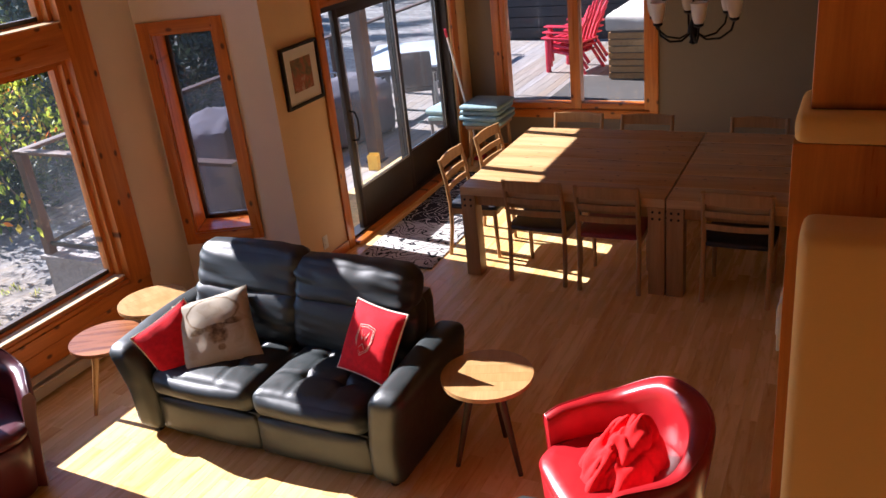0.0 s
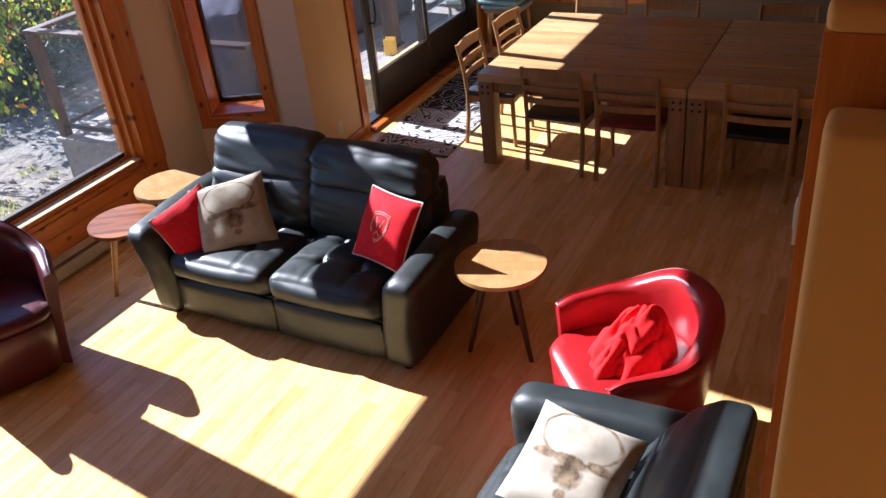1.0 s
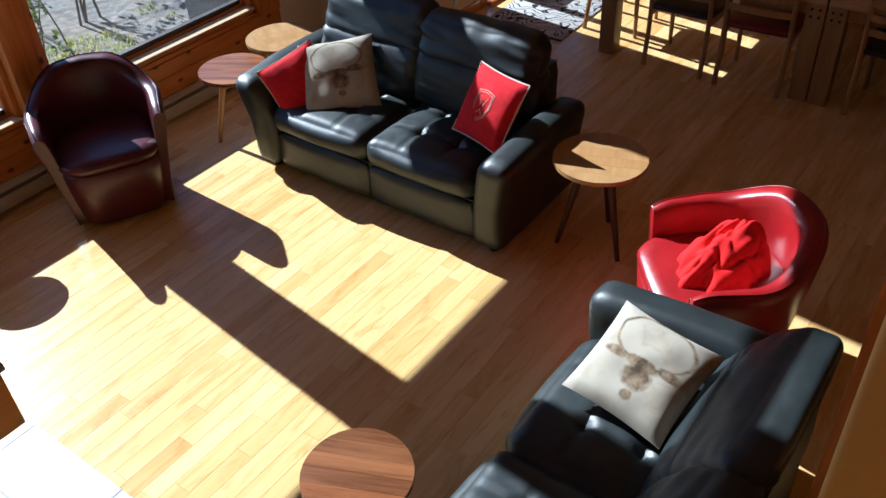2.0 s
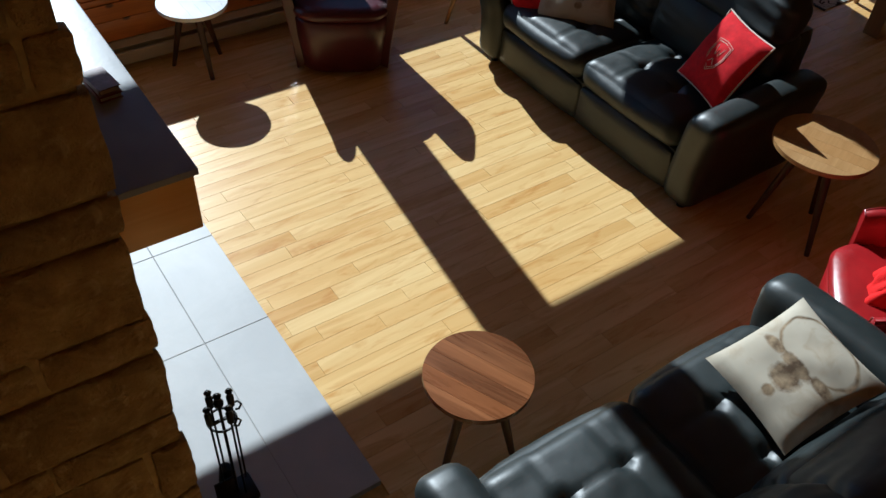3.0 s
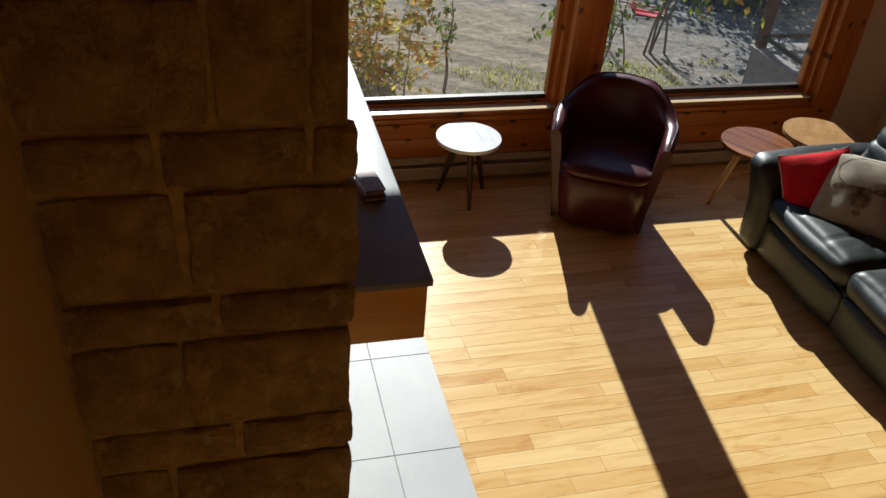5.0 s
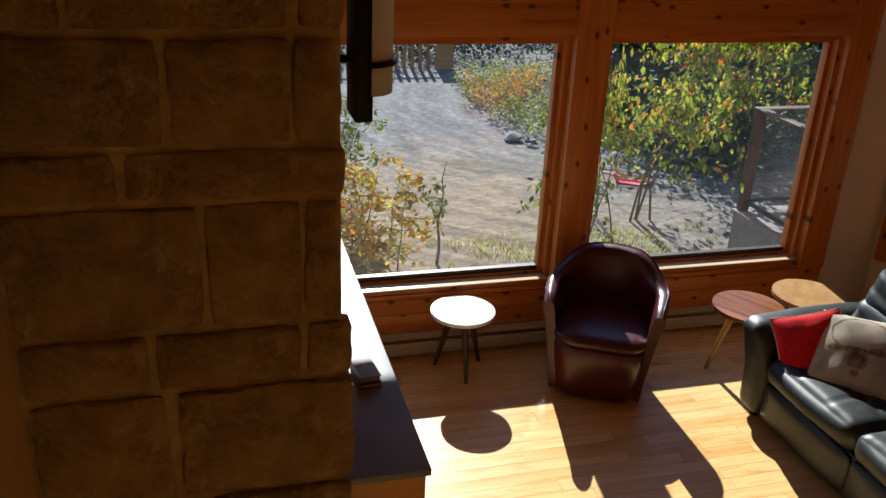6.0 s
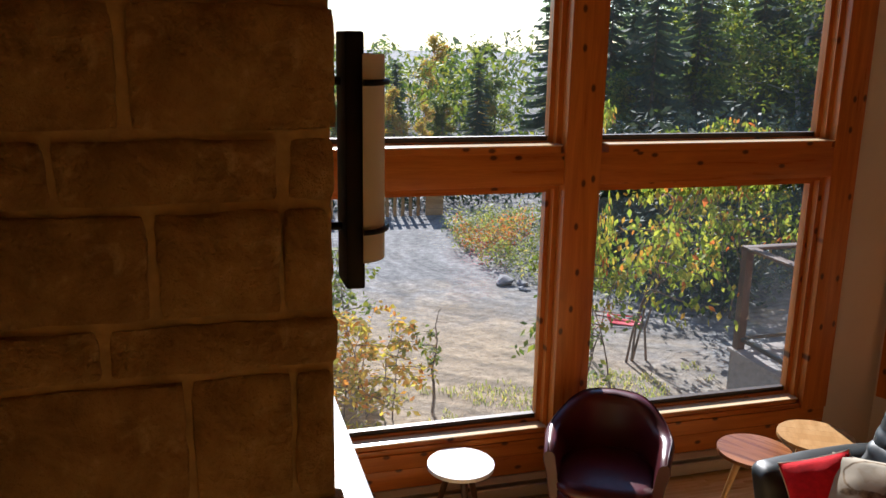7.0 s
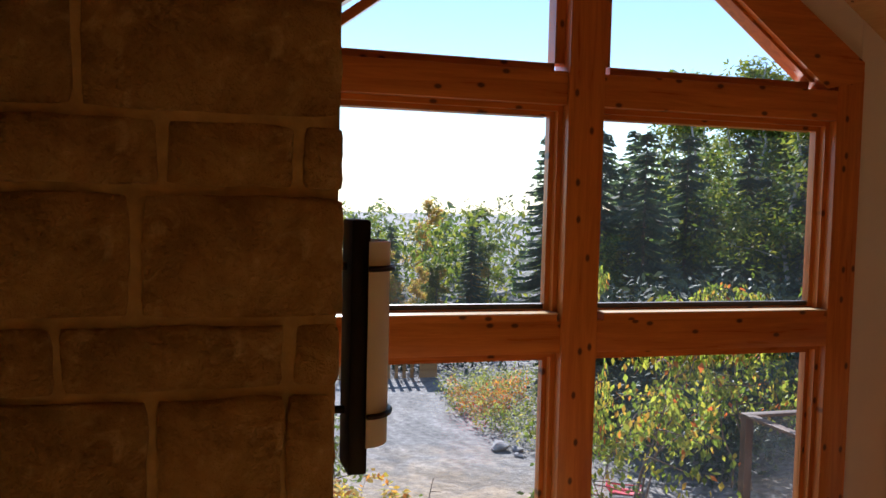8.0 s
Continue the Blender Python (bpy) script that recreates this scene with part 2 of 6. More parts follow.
M["deck"] = wood("grey_deck_board", (0.20, 0.18, 0.175), (0.36, 0.34, 0.33), "x", 0.75, 0.0, 0.8, True)
M["rail_wood"] = wood("brown_post", (0.05, 0.025, 0.016), (0.11, 0.058, 0.036), "z", 0.6)
M["red_plastic"] = plain("red_plastic", (0.55, 0.02, 0.05), 0.45, 0, 0.08, 8, 0.05, 100)
M["cover"] = plain("grey_cover_fabric", (0.075, 0.07, 0.09), 0.85, 0, 0.1, 6, 0.3, 60)
M["pale_cover"] = plain("pale_tub_cover", (0.50, 0.46, 0.42), 0.7, 0, 0.08, 6, 0.2, 60)
M["cedar"] = wood("cedar_slats", (0.30, 0.17, 0.07), (0.46, 0.28, 0.12), "x", 0.6, 0.0, 1.0, True)
M["dark_siding"] = plain("dark_siding", (0.028, 0.028, 0.03), 0.7, 0, 0.25, 2, 0.2, 60)
M["teal_pad"] = plain("blue_green_pad", (0.22, 0.33, 0.34), 0.85, 0, 0.12, 20, 0.3, 200)
M["table_white"] = plain("pale_blue_tabletop", (0.55, 0.62, 0.70), 0.2, 0, 0.04, 6, 0.03, 80)
M["wicker"] = plain("dark_wicker", (0.13, 0.12, 0.12), 0.6, 0, 0.3, 60, 0.5, 120)
M["bark"] = plain("bark", (0.13, 0.10, 0.08), 0.9, 0, 0.35, 12, 0.6, 60)
M["birch_bark"] = plain("birch_bark", (0.45, 0.43, 0.40), 0.8, 0, 0.3, 9, 0.4, 60)
M["rock"] = plain("grey_rock", (0.24, 0.24, 0.25), 0.85, 0, 0.3, 5, 0.6, 30)
M["mat_white"] = plain("white_mount", (0.72, 0.70, 0.66), 0.7, 0, 0.03, 10, 0.05, 100)


def ground_mat():
    """Gravel with curved wheel tracks and a patch of tan sand."""
    m, t, b = nodes_of("gravel_ground", 0.95)
    v = coords(t)
    n1, n2, n3 = noise_tex(t, v, 0.5, 4), noise_tex(t, v, 9.0, 6, 0.7), noise_tex(t, v, 1.6, 5, 0.6, 1.5)
    sep = t.nodes.new("ShaderNodeSeparateXYZ")
    t.links.new(v, sep.inputs[0])

    def far_from(cx, cy):
        dx, dy = calc(t, "SUBTRACT", sep.outputs[0], cx), calc(t, "SUBTRACT", sep.outputs[1], cy)
        return calc(t, "SQRT", calc(t, "ADD", calc(t, "MULTIPLY", dx, dx), calc(t, "MULTIPLY", dy, dy)))
    cb = t.nodes.new("ShaderNodeCombineXYZ")
    t.links.new(far_from(7.2, 9.0), cb.inputs[0])
    t.links.new(calc(t, "MULTIPLY", n1, 2.0), cb.inputs[1])
    track = noise_tex(t, cb.outputs[0], 3.4, 3, 0.6)
    col = ramp(t, n2, ((0.25, (0.09, 0.09, 0.093)), (0.5, (0.19, 0.187, 0.187)), (0.78, (0.35, 0.345, 0.34))))
    soil = ramp(t, n2, ((0.25, (0.17, 0.125, 0.075)), (0.75, (0.42, 0.33, 0.22))))
    sand = calc(t, "SUBTRACT", 1.55, calc(t, "ADD", calc(t, "MULTIPLY", far_from(2.6, 3.7), 0.42), calc(t, "MULTIPLY", calc(t, "SUBTRACT", n3, 0.5), 1.8)), True)
    col = mix(t, calc(t, "MULTIPLY", sand, 0.9), col, soil)
    col = mix(t, 1.0, col, ramp(t, track, ((0.36, (0.62, 0.62, 0.63)), (0.5, (0.95, 0.95, 0.95)), (0.64, (1.25, 1.25, 1.25)))), "MULTIPLY")
    col = mix(t, calc(t, "MULTIPLY", n3, 0.3), col, (0.5, 0.5, 0.5), "MULTIPLY")
    t.links.new(col, b.inputs["Base Color"])
    bump(t, b, n2, 0.9, 0.05)
    return m


def leaf_mat(name, stops, through_light=0.55):
    """Thin leaves: part of the light goes through; each leaf has its own tint."""
    m = bpy.data.materials.new(name)
    m.use_nodes = True
    t = m.node_tree
    b = t.nodes["Principled BSDF"]
    b.inputs["Roughness"].default_value = 0.6
    b.inputs["Specular IOR Level"].default_value = 0.2
    geo = t.nodes.new("ShaderNodeNewGeometry")
    col = ramp(t, geo.outputs["Random Per Island"], stops)
    t.links.new(col, b.inputs["Base Color"])
    tr = t.nodes.new("ShaderNodeBsdfTranslucent")
    t.links.new(mix(t, 1.0, col, (1.0, 1.0, 0.55), "MULTIPLY"), tr.inputs["Color"])
    mx = t.nodes.new("ShaderNodeMixShader")
    mx.inputs[0].default_value = through_light
    out = t.nodes["Material Output"]
    t.links.new(b.outputs[0], mx.inputs[1])
    t.links.new(tr.outputs[0], mx.inputs[2])
    t.links.new(mx.outputs[0], out.inputs["Surface"])
    return m


M["ground"] = ground_mat()
G = ((0.0, (0.06, 0.11, 0.025)), (0.45, (0.14, 0.20, 0.04)), (0.75, (0.27, 0.31, 0.06)))
M["leaf_shrub"] = leaf_mat("shrub_leaves", ((0.0, (0.10, 0.16, 0.035)), (0.4, (0.24, 0.31, 0.06)), (0.72, (0.42, 0.44, 0.09)), (0.88, (0.50, 0.38, 0.08)), (0.985, (0.50, 0.13, 0.05))))
M["leaf_green"] = leaf_mat("green_leaves", (*G, (0.95, (0.27, 0.27, 0.05))), 0.46)
M["leaf_gold"] = leaf_mat("autumn_leaves", ((0.0, (0.20, 0.22, 0.05)), (0.3, (0.42, 0.38, 0.07)), (0.6, (0.66, 0.50, 0.12)), (0.9, (0.62, 0.26, 0.06))))
M["needle"] = leaf_mat("spruce_needles", ((0.0, (0.075, 0.11, 0.085)), (0.6, (0.11, 0.165, 0.115)), (1.0, (0.15, 0.21, 0.115))))
# near-black leaves that carry shade in their colour, for the dark gaps outside
M["shade_fill"] = leaf_mat("shade_fill_leaves", ((0.0, (0.04, 0.06, 0.045)), (0.6, (0.06, 0.09, 0.06)), (1.0, (0.08, 0.11, 0.06))), 0.08)
M["meadow"] = leaf_mat("verge_plants", ((0.0, (0.14, 0.19, 0.06)), (0.5, (0.30, 0.34, 0.12)), (0.8, (0.44, 0.42, 0.18)), (0.97, (0.55, 0.45, 0.2))))
M["ember"] = leaf_mat("orange_flowers", ((0.0, (0.5, 0.4, 0.1)), (0.4, (0.6, 0.25, 0.05)), (0.9, (0.6, 0.12, 0.04))))


def print_mat(name):
    """Linen with brown blotches, like a faded print."""
    m, t, b = nodes_of(name, 0.85, 0, 0.2)
    v = coords(t)
    weave = noise_tex(t, v, 300, 2)
    base = ramp(t, noise_tex(t, v, 5, 3), ((0.3, (0.42, 0.37, 0.29)), (0.7, (0.52, 0.47, 0.38))))
    total = None
    for cx, cy, rx, ry in ((0.01, -0.05, 0.07, 0.06), (-0.105, 0.0, 0.06, 0.024), (0.11, 0.015, 0.065, 0.026), (0.015, -0.125, 0.03, 0.024), (0.0, 0.0, 0.085, 0.03)):
        sep = t.nodes.new("ShaderNodeSeparateXYZ")
        t.links.new(v, sep.inputs[0])
        ex = calc(t, "POWER", calc(t, "DIVIDE", calc(t, "SUBTRACT", sep.outputs[0], cx), rx), 2.0)
        ey = calc(t, "POWER", calc(t, "DIVIDE", calc(t, "SUBTRACT", sep.outputs[1], cy), ry), 2.0)
        k = calc(t, "SUBTRACT", 1.3, calc(t, "ADD", calc(t, "ADD", ex, ey), calc(t, "MULTIPLY", noise_tex(t, v, 34, 5, 0.7), 0.9)), True)
        total = k if total is None else calc(t, "MAXIMUM", total, k)
    sep = t.nodes.new("ShaderNodeSeparateXYZ")
    t.links.new(v, sep.inputs[0])
    rr = calc(t, "SQRT", calc(t, "ADD", calc(t, "POWER", calc(t, "DIVIDE", sep.outputs[0], 0.15), 2.0), calc(t, "POWER", calc(t, "DIVIDE", calc(t, "SUBTRACT", sep.outputs[1], 0.10), 0.095), 2.0)))
    arc = calc(t, "SUBTRACT", 0.5, calc(t, "MULTIPLY", calc(t, "ABSOLUTE", calc(t, "SUBTRACT", calc(t, "ADD", rr, calc(t, "MULTIPLY", noise_tex(t, v, 9, 2), 0.4)), 1.2)), 7.0), True)
    total = calc(t, "MAXIMUM", total, calc(t, "MULTIPLY", arc, 1.1))
    patch = calc(t, "MULTIPLY", calc(t, "SUBTRACT", noise_tex(t, v, 11, 3, 0.5, 0.8), 0.55, True), 3.2)
    base = mix(t, calc(t, "MINIMUM", patch, 0.55), base, (0.34, 0.26, 0.17))
    tone = ramp(t, noise_tex(t, v, 22, 4), ((0.35, (0.10, 0.065, 0.04)), (0.65, (0.36, 0.27, 0.17))))
    t.links.new(mix(t, calc(t, "MULTIPLY", total, 2.2, True), base, tone), b.inputs["Base Color"])
    bump(t, b, weave, 0.25, 0.003)
    return m


def rug_mat():
    m, t, b = nodes_of("scroll_rug", 0.95, 0, 0.1)
    v = coords(t)
    w = t.nodes.new("ShaderNodeTexWave")
    w.wave_type, w.rings_direction = "RINGS", "SPHERICAL"
    w.inputs["Scale"].default_value = 5.0
    w.inputs["Distortion"].default_value = 22.0
    w.inputs["Detail"].default_value = 1.5
    w.inputs["Detail Scale"].default_value = 1.1
    t.links.new(v, w.inputs["Vector"])
    n = noise_tex(t, v, 7.0, 2, 0.5, 1.8)
    sep = t.nodes.new("ShaderNodeSeparateXYZ")
    t.links.new(v, sep.inputs[0])
    curl = calc(t, "GREATER_THAN", w.outputs["Fac"], 0.88)
    k = calc(t, "MAXIMUM", curl, calc(t, "GREATER_THAN", n, 0.66))
    # ground and scrolls swap tones at one end, painting the sun that falls there
    unlit_field = calc(t, "GREATER_THAN", sep.outputs[0], -0.25)
    k = calc(t, "ABSOLUTE", calc(t, "SUBTRACT", unlit_field, k))
    t.links.new(mix(t, k, (0.50, 0.475, 0.45), (0.03, 0.028, 0.031)), b.inputs["Base Color"])
    bump(t, b, noise_tex(t, v, 350, 2), 0.5, 0.004)
    return m


def art_mat():
    m, t, b = nodes_of("autumn_picture", 0.6)
    v = coords(t)
    n = noise_tex(t, v, 7, 4, 0.6, 0.8)
    t.links.new(ramp(t, n, ((0.3, (0.05, 0.045, 0.035)), (0.45, (0.18, 0.13, 0.05)), (0.55, (0.35, 0.10, 0.04)), (0.7, (0.50, 0.42, 0.28)))), b.inputs["Base Color"])
    return m


M["print_linen"] = print_mat("printed_linen")
M["rug"] = rug_mat()
M["art"] = art_mat()
M["tile"] = hearth_tile()
M["stone"] = stone_mat()


# ---- mesh helpers ----
def finish(bm, smooth=35):
    bmesh.ops.recalc_face_normals(bm, faces=bm.faces[:])
    for f in bm.faces:
        f.smooth = True
    lim = radians(smooth)
    for e in bm.edges:
        if len(e.link_faces) == 2 and e.calc_face_angle(0) > lim:
            e.smooth = False


def to_mesh(name, bm, material, smooth=35):
    finish(bm, smooth)
    me = bpy.data.meshes.new(name)
    bm.to_mesh(me)
    bm.free()
    me.materials.append(M[material])
    return me


def part(name, bm, material, parent=None, label="", smooth=35):
    """Links a bmesh as one mesh object, under a thing or a part where one is given."""
    ob = new(name, to_mesh(name, bm, material, smooth))
    if parent is not None:
        ob.parent = parent
    if label:
        ob["label"] = label
    return ob


def thing(name, m, label, category, group="", kind=""):
    ob = new(name)
    ob.empty_display_size = 0.1
    ob.matrix_basis = m
    return tagged(ob, label, category, group, kind)


def lone(name, bm, material, m, label, category="", group="", kind="", smooth=35):
    ob = part(name, bm, material, None, "", smooth)
    ob.matrix_basis = m
    return tagged(ob, label, category, group, kind)


def box(bm, x0, x1, y0, y1, z0, z1, bev=0.0, seg=2, m=None):
    r = bmesh.ops.create_cube(bm, size=1.0)
    vs = r["verts"]
    for v in vs:
        v.co = Vector((x0 + (v.co.x + 0.5) * (x1 - x0), y0 + (v.co.y + 0.5) * (y1 - y0), z0 + (v.co.z + 0.5) * (z1 - z0)))
    if bev:
        es = list({e for v in vs for e in v.link_edges})
        r = bmesh.ops.bevel(bm, geom=es, offset=bev, segments=seg, profile=0.6, affect="EDGES")
        vs = list({v for f in r["faces"] for v in f.verts} | {v for v in vs if v.is_valid})
    if m is not None:
        bmesh.ops.transform(bm, matrix=m, verts=[v for v in vs if v.is_valid])
    return bm


def bx(*a, **k):
    return box(bmesh.new(), *a, **k)


def rod(bm, a, b, r0, r1=None, n=12):
    a, b = Vector(a), Vector(b)
    r1 = r0 if r1 is None else r1
    q = (b - a).to_track_quat("Z", "Y").to_matrix().to_4x4()
    bmesh.ops.create_cone(bm, cap_ends=True, segments=n, radius1=r0, radius2=r1, depth=(b - a).length, matrix=Matrix.Translation((a + b) / 2) @ q)
    return bm


def tube(bm, pts, r, n=8, taper=1.0):
    """A round bar bent along points."""
    pts = [Vector(p) for p in pts]
    rings = []
    for i, p in enumerate(pts):
        d = (pts[min(i + 1, len(pts) - 1)] - pts[max(i - 1, 0)]).normalized()
        u = d.orthogonal().normalized() if i == 0 else (u - d * u.dot(d)).normalized()
        w = d.cross(u)
        rr = r * (1 + (taper - 1) * i / (len(pts) - 1))
        rings.append([bm.verts.new(p + (u * math.cos(a) + w * math.sin(a)) * rr) for a in (2 * math.pi * k / n for k in range(n))])
    for a, b in zip(rings, rings[1:]):
        for k in range(n):
            bm.faces.new((a[k], a[(k + 1) % n], b[(k + 1) % n], b[k]))
    bm.faces.new(rings[0][::-1])
    bm.faces.new(rings[-1])
    return bm


def lathe(bm, prof, n=24, m=None):
    """Turns (radius, height) pairs round z."""
    rings = []
    for r, z in prof:
        rings.append([bm.verts.new((r * math.cos(2 * math.pi * k / n), r * math.sin(2 * math.pi * k / n), z)) for k in range(n)])
    for a, b in zip(rings, rings[1:]):
        for k in range(n):
            bm.faces.new((a[k], a[(k + 1) % n], b[(k + 1) % n], b[k]))
    bm.faces.new(rings[0][::-1])
    bm.faces.new(rings[-1])
    if m is not None:
        bmesh.ops.transform(bm, matrix=m, verts=[v for ring in rings for v in ring])
    return bm


def prism(bm, poly, axis, a, b, bev=0.0, seg=2):
    """A closed outline pushed out along an axis; the outline holds the two other coordinates in order."""
    def at(p, s):
        c = list(p)
        c.insert("xyz".index(axis), s)
        return c
    f = bm.faces.new([bm.verts.new(at(p, a)) for p in poly])
    r = bmesh.ops.extrude_face_region(bm, geom=[f])
    vs = [g for g in r["geom"] if isinstance(g, bmesh.types.BMVert)]
    d = [0, 0, 0]
    d["xyz".index(axis)] = b - a
    bmesh.ops.translate(bm, vec=d, verts=vs)
    if bev:
        es = [e for e in bm.edges if len(e.link_faces) == 2 and e.calc_face_angle(0) > 0.6]
        bmesh.ops.bevel(bm, geom=es, offset=bev, segments=seg, profile=0.6, affect="EDGES")
    return bm


def soft_box(x0, x1, y0, y1, z0, z1, r=0.06, n=10, puff=0.0, warp=0.0, seed=0.0, dents=(), bend=None, wrinkle=0.0, seams=()):
    """An upholstered block: rounded edges, swollen faces, soft creases and button dents (x, z or y in the block's own plan)."""
    bm = bmesh.new()
    bmesh.ops.create_cube(bm, size=2.0)
    bmesh.ops.subdivide_edges(bm, edges=bm.edges[:], cuts=n, use_grid_fill=True)
    hx, hy, hz = (x1 - x0) / 2, (y1 - y0) / 2, (z1 - z0) / 2
    c = Vector(((x0 + x1) / 2, (y0 + y1) / 2, (z0 + z1) / 2))
    h = Vector((hx, hy, hz))
    for v in bm.verts:
        u = v.co.copy()
        q = Vector((u.x * hx, u.y * hy, u.z * hz))
        inner = Vector((max(-hx + r, min(hx - r, q.x)), max(-hy + r, min(hy - r, q.y)), max(-hz + r, min(hz - r, q.z))))
        d = q - inner
        p = inner + d.normalized() * r if d.length > 1e-6 else q
        if puff:
            for i in range(3):
                j, k = (i + 1) % 3, (i + 2) % 3
                if abs(abs(u[i]) - 1) < 1e-4:
                    p[i] += math.copysign(puff * (1 - u[j] ** 2) * (1 - u[k] ** 2), u[i])
        if warp:
            s = noise.noise(Vector((p.x * 5 + seed, p.y * 5, p.z * 5)))
            s2 = noise.noise(Vector((p.x * 14 + seed, p.y * 14, p.z * 14)))
            p += d.normalized() * warp * (s + 0.4 * s2) if d.length > 1e-6 else Vector((0, 0, 0))
            for i in range(3):
                if abs(abs(u[i]) - 1) < 1e-4:
                    p[i] += math.copysign(warp * (s + 0.5 * s2), u[i])
        if seams and u.z > 0.6:
            for ax, at in seams:
                p.z -= 0.007 * math.exp(-((q[ax] - at) / 0.013) ** 2) * (1 - abs(u.y) ** 6) * (1 - abs(u.x) ** 6)
        if wrinkle and u.y < 0.99:
            k = noise.noise(Vector((p.x * 3.5 + seed, p.z * 24 + 3 * p.x, 1.7))) * (0.35 + abs(u.x) ** 2)
            p.y -= wrinkle * k * (1.0 if u.y < -0.5 else 0.4)
            p.z += wrinkle * 0.5 * noise.noise(Vector((p.x * 9 + seed, 4.0, 2.0)))
        for (ax, da, db, rad, depth) in dents:
            j, k = [w for w in range(3) if w != ax]
            if u[ax] > 0.5 or (ax == 1 and u[ax] < -0.5):
                dist = math.hypot(p[j] - da, p[k] - db)
                p[ax] -= math.copysign(depth * math.exp(-(dist / rad) ** 2), u[ax])
        v.co = p + c if bend is None else bend(p + c)
    return bm


# ---- large structure ----
I = Matrix.Identity(4)
WX0, CX, DX, END = -0.35, 4.76, 5.17, 8.75      # west wall, corner at the big window, corner at the terrace wall, east wall
WIN_Y, DOOR_Y, BACK_Y = -0.12, -0.95, -7.0

lone("ground", bx(-260, 260, -260, 260, -0.95, -0.65), "ground", I, "grey gravel drive and open ground", "ground", kind="structure")
floor = lone("floor", bx(WX0 - 0.2, END + 0.15, BACK_Y - 0.2, -0.10, -0.32, -0.018), "mortar", I, "honey coloured maple strip floor", "floor", kind="structure")


def wall_with_holes(name, length, height, thick, holes, material, m, label):
    """A wall in its own plane: x along, z up, y the thickness; holes (x0, x1, z0, z1) go through it."""
    xs = sorted({0.0, length, *[h[0] for h in holes], *[h[1] for h in holes]})
    bm = bmesh.new()
    for a, b in zip(xs, xs[1:]):
        cuts = sorted((h[2], h[3]) for h in holes if h[0] <= a + 1e-6 and h[1] >= b - 1e-6)
        z = 0.0
        for c0, c1 in cuts:
            if c0 > z:
                box(bm, a, b, 0, thick, z, c0)
            z = c1
        if z < height:
            box(bm, a, b, 0, thick, z, height)
    return lone(name, bm, material, m, label, "wall", kind="structure")


# the gable wall: below the window and to its right, the rest is timber and glass
lone("wall_north", bx(0.323, CX + 0.1, WIN_Y, 0.10, -0.3, 0.40), "white_wall", I, "pale painted wall below the big window", "wall", kind="structure")
lone("wall_north_side", prism(bmesh.new(), [(4.31, 0.40), (CX + 0.16, 0.40), (CX + 0.16, 4.3), (4.31, 4.3)], "y", WIN_Y, 0.10), "white_wall", I, "pale painted wall beside the big window", "wall", kind="structure")
lone("wall_north_gable", prism(bmesh.new(), [(4.46, 3.86), (4.46, 4.9), (2.28, 6.6), (0.1, 4.9), (0.1, 3.86), (2.28, 5.42)], "y", WIN_Y + 0.004, 0.096), "white_wall", I, "pale painted gable above the big window", "wall", kind="structure")
lone("wall_north_west", bx(WX0 - 0.2, 0.32, WIN_Y, 0.10, -0.3, 4.8), "white_wall", I, "pale painted wall beside the chimney", "wall", kind="structure")
# slanting wall with the narrow window
dl = math.hypot(DX - CX, DOOR_Y - WIN_Y)
ang = math.degrees(math.atan2(DOOR_Y - WIN_Y, DX - CX))
DIAG = pose(CX, WIN_Y, 0, 0, 0, ang)
wall_with_holes("wall_north_east", dl, 4.6, 0.33, [(0.10, 0.565, 0.52, 2.11)], "white_wall", DIAG, "pale painted slanting wall with a narrow window")
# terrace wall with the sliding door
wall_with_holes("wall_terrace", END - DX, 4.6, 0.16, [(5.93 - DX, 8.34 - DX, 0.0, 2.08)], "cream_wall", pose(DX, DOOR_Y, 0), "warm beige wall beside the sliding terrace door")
# east wall with the dining window; local x runs from north to south
wall_with_holes("wall_east", 6.05, 2.75, 0.16, [(0.40, 2.02, 0.50, 2.05)], "grey_wall", pose(END, DOOR_Y, 0, 0, 0, -90), "dark taupe wall behind the dining table")
lone("wall_south", bx(WX0 - 0.2, END + 0.16, BACK_Y - 0.16, BACK_Y, -0.3, 6.6), "tan_wall", I, "warm beige back wall", "wall", kind="structure")
lone("wall_west", bx(WX0 - 0.16, WX0, BACK_Y, WIN_Y, -0.3, 4.8), "tan_wall", I, "warm beige plaster wall beside the chimney", "wall", kind="structure")
lone("wall_upper_east", bx(DX + 0.003, DX + 0.15, BACK_Y, DOOR_Y, 2.60, 5.0), "tan_wall", I, "warm beige wall above the dining room opening", "wall", kind="structure")
lone("ceiling_dining", bx(DX + 0.15, END, BACK_Y, DOOR_Y, 2.60, 2.72), "ceiling", I, "honey coloured pine ceiling over the dining table", "ceiling", kind="structure")
for nm, x0, x1 in (("ceiling_east", 2.28, DX + 0.2), ("ceiling_west", 2.28, WX0 - 0.2)):
    z1 = 5.72 - 0.71 * abs(x1 - 2.28)
    lone(nm, prism(bmesh.new(), [(x0, 5.72), (x1, z1), (x1, z1 + 0.15), (x0, 5.87)], "y", BACK_Y, 0.35), "ceiling", I, "honey coloured pine ceiling sloping under the roof", "ceiling", kind="structure")

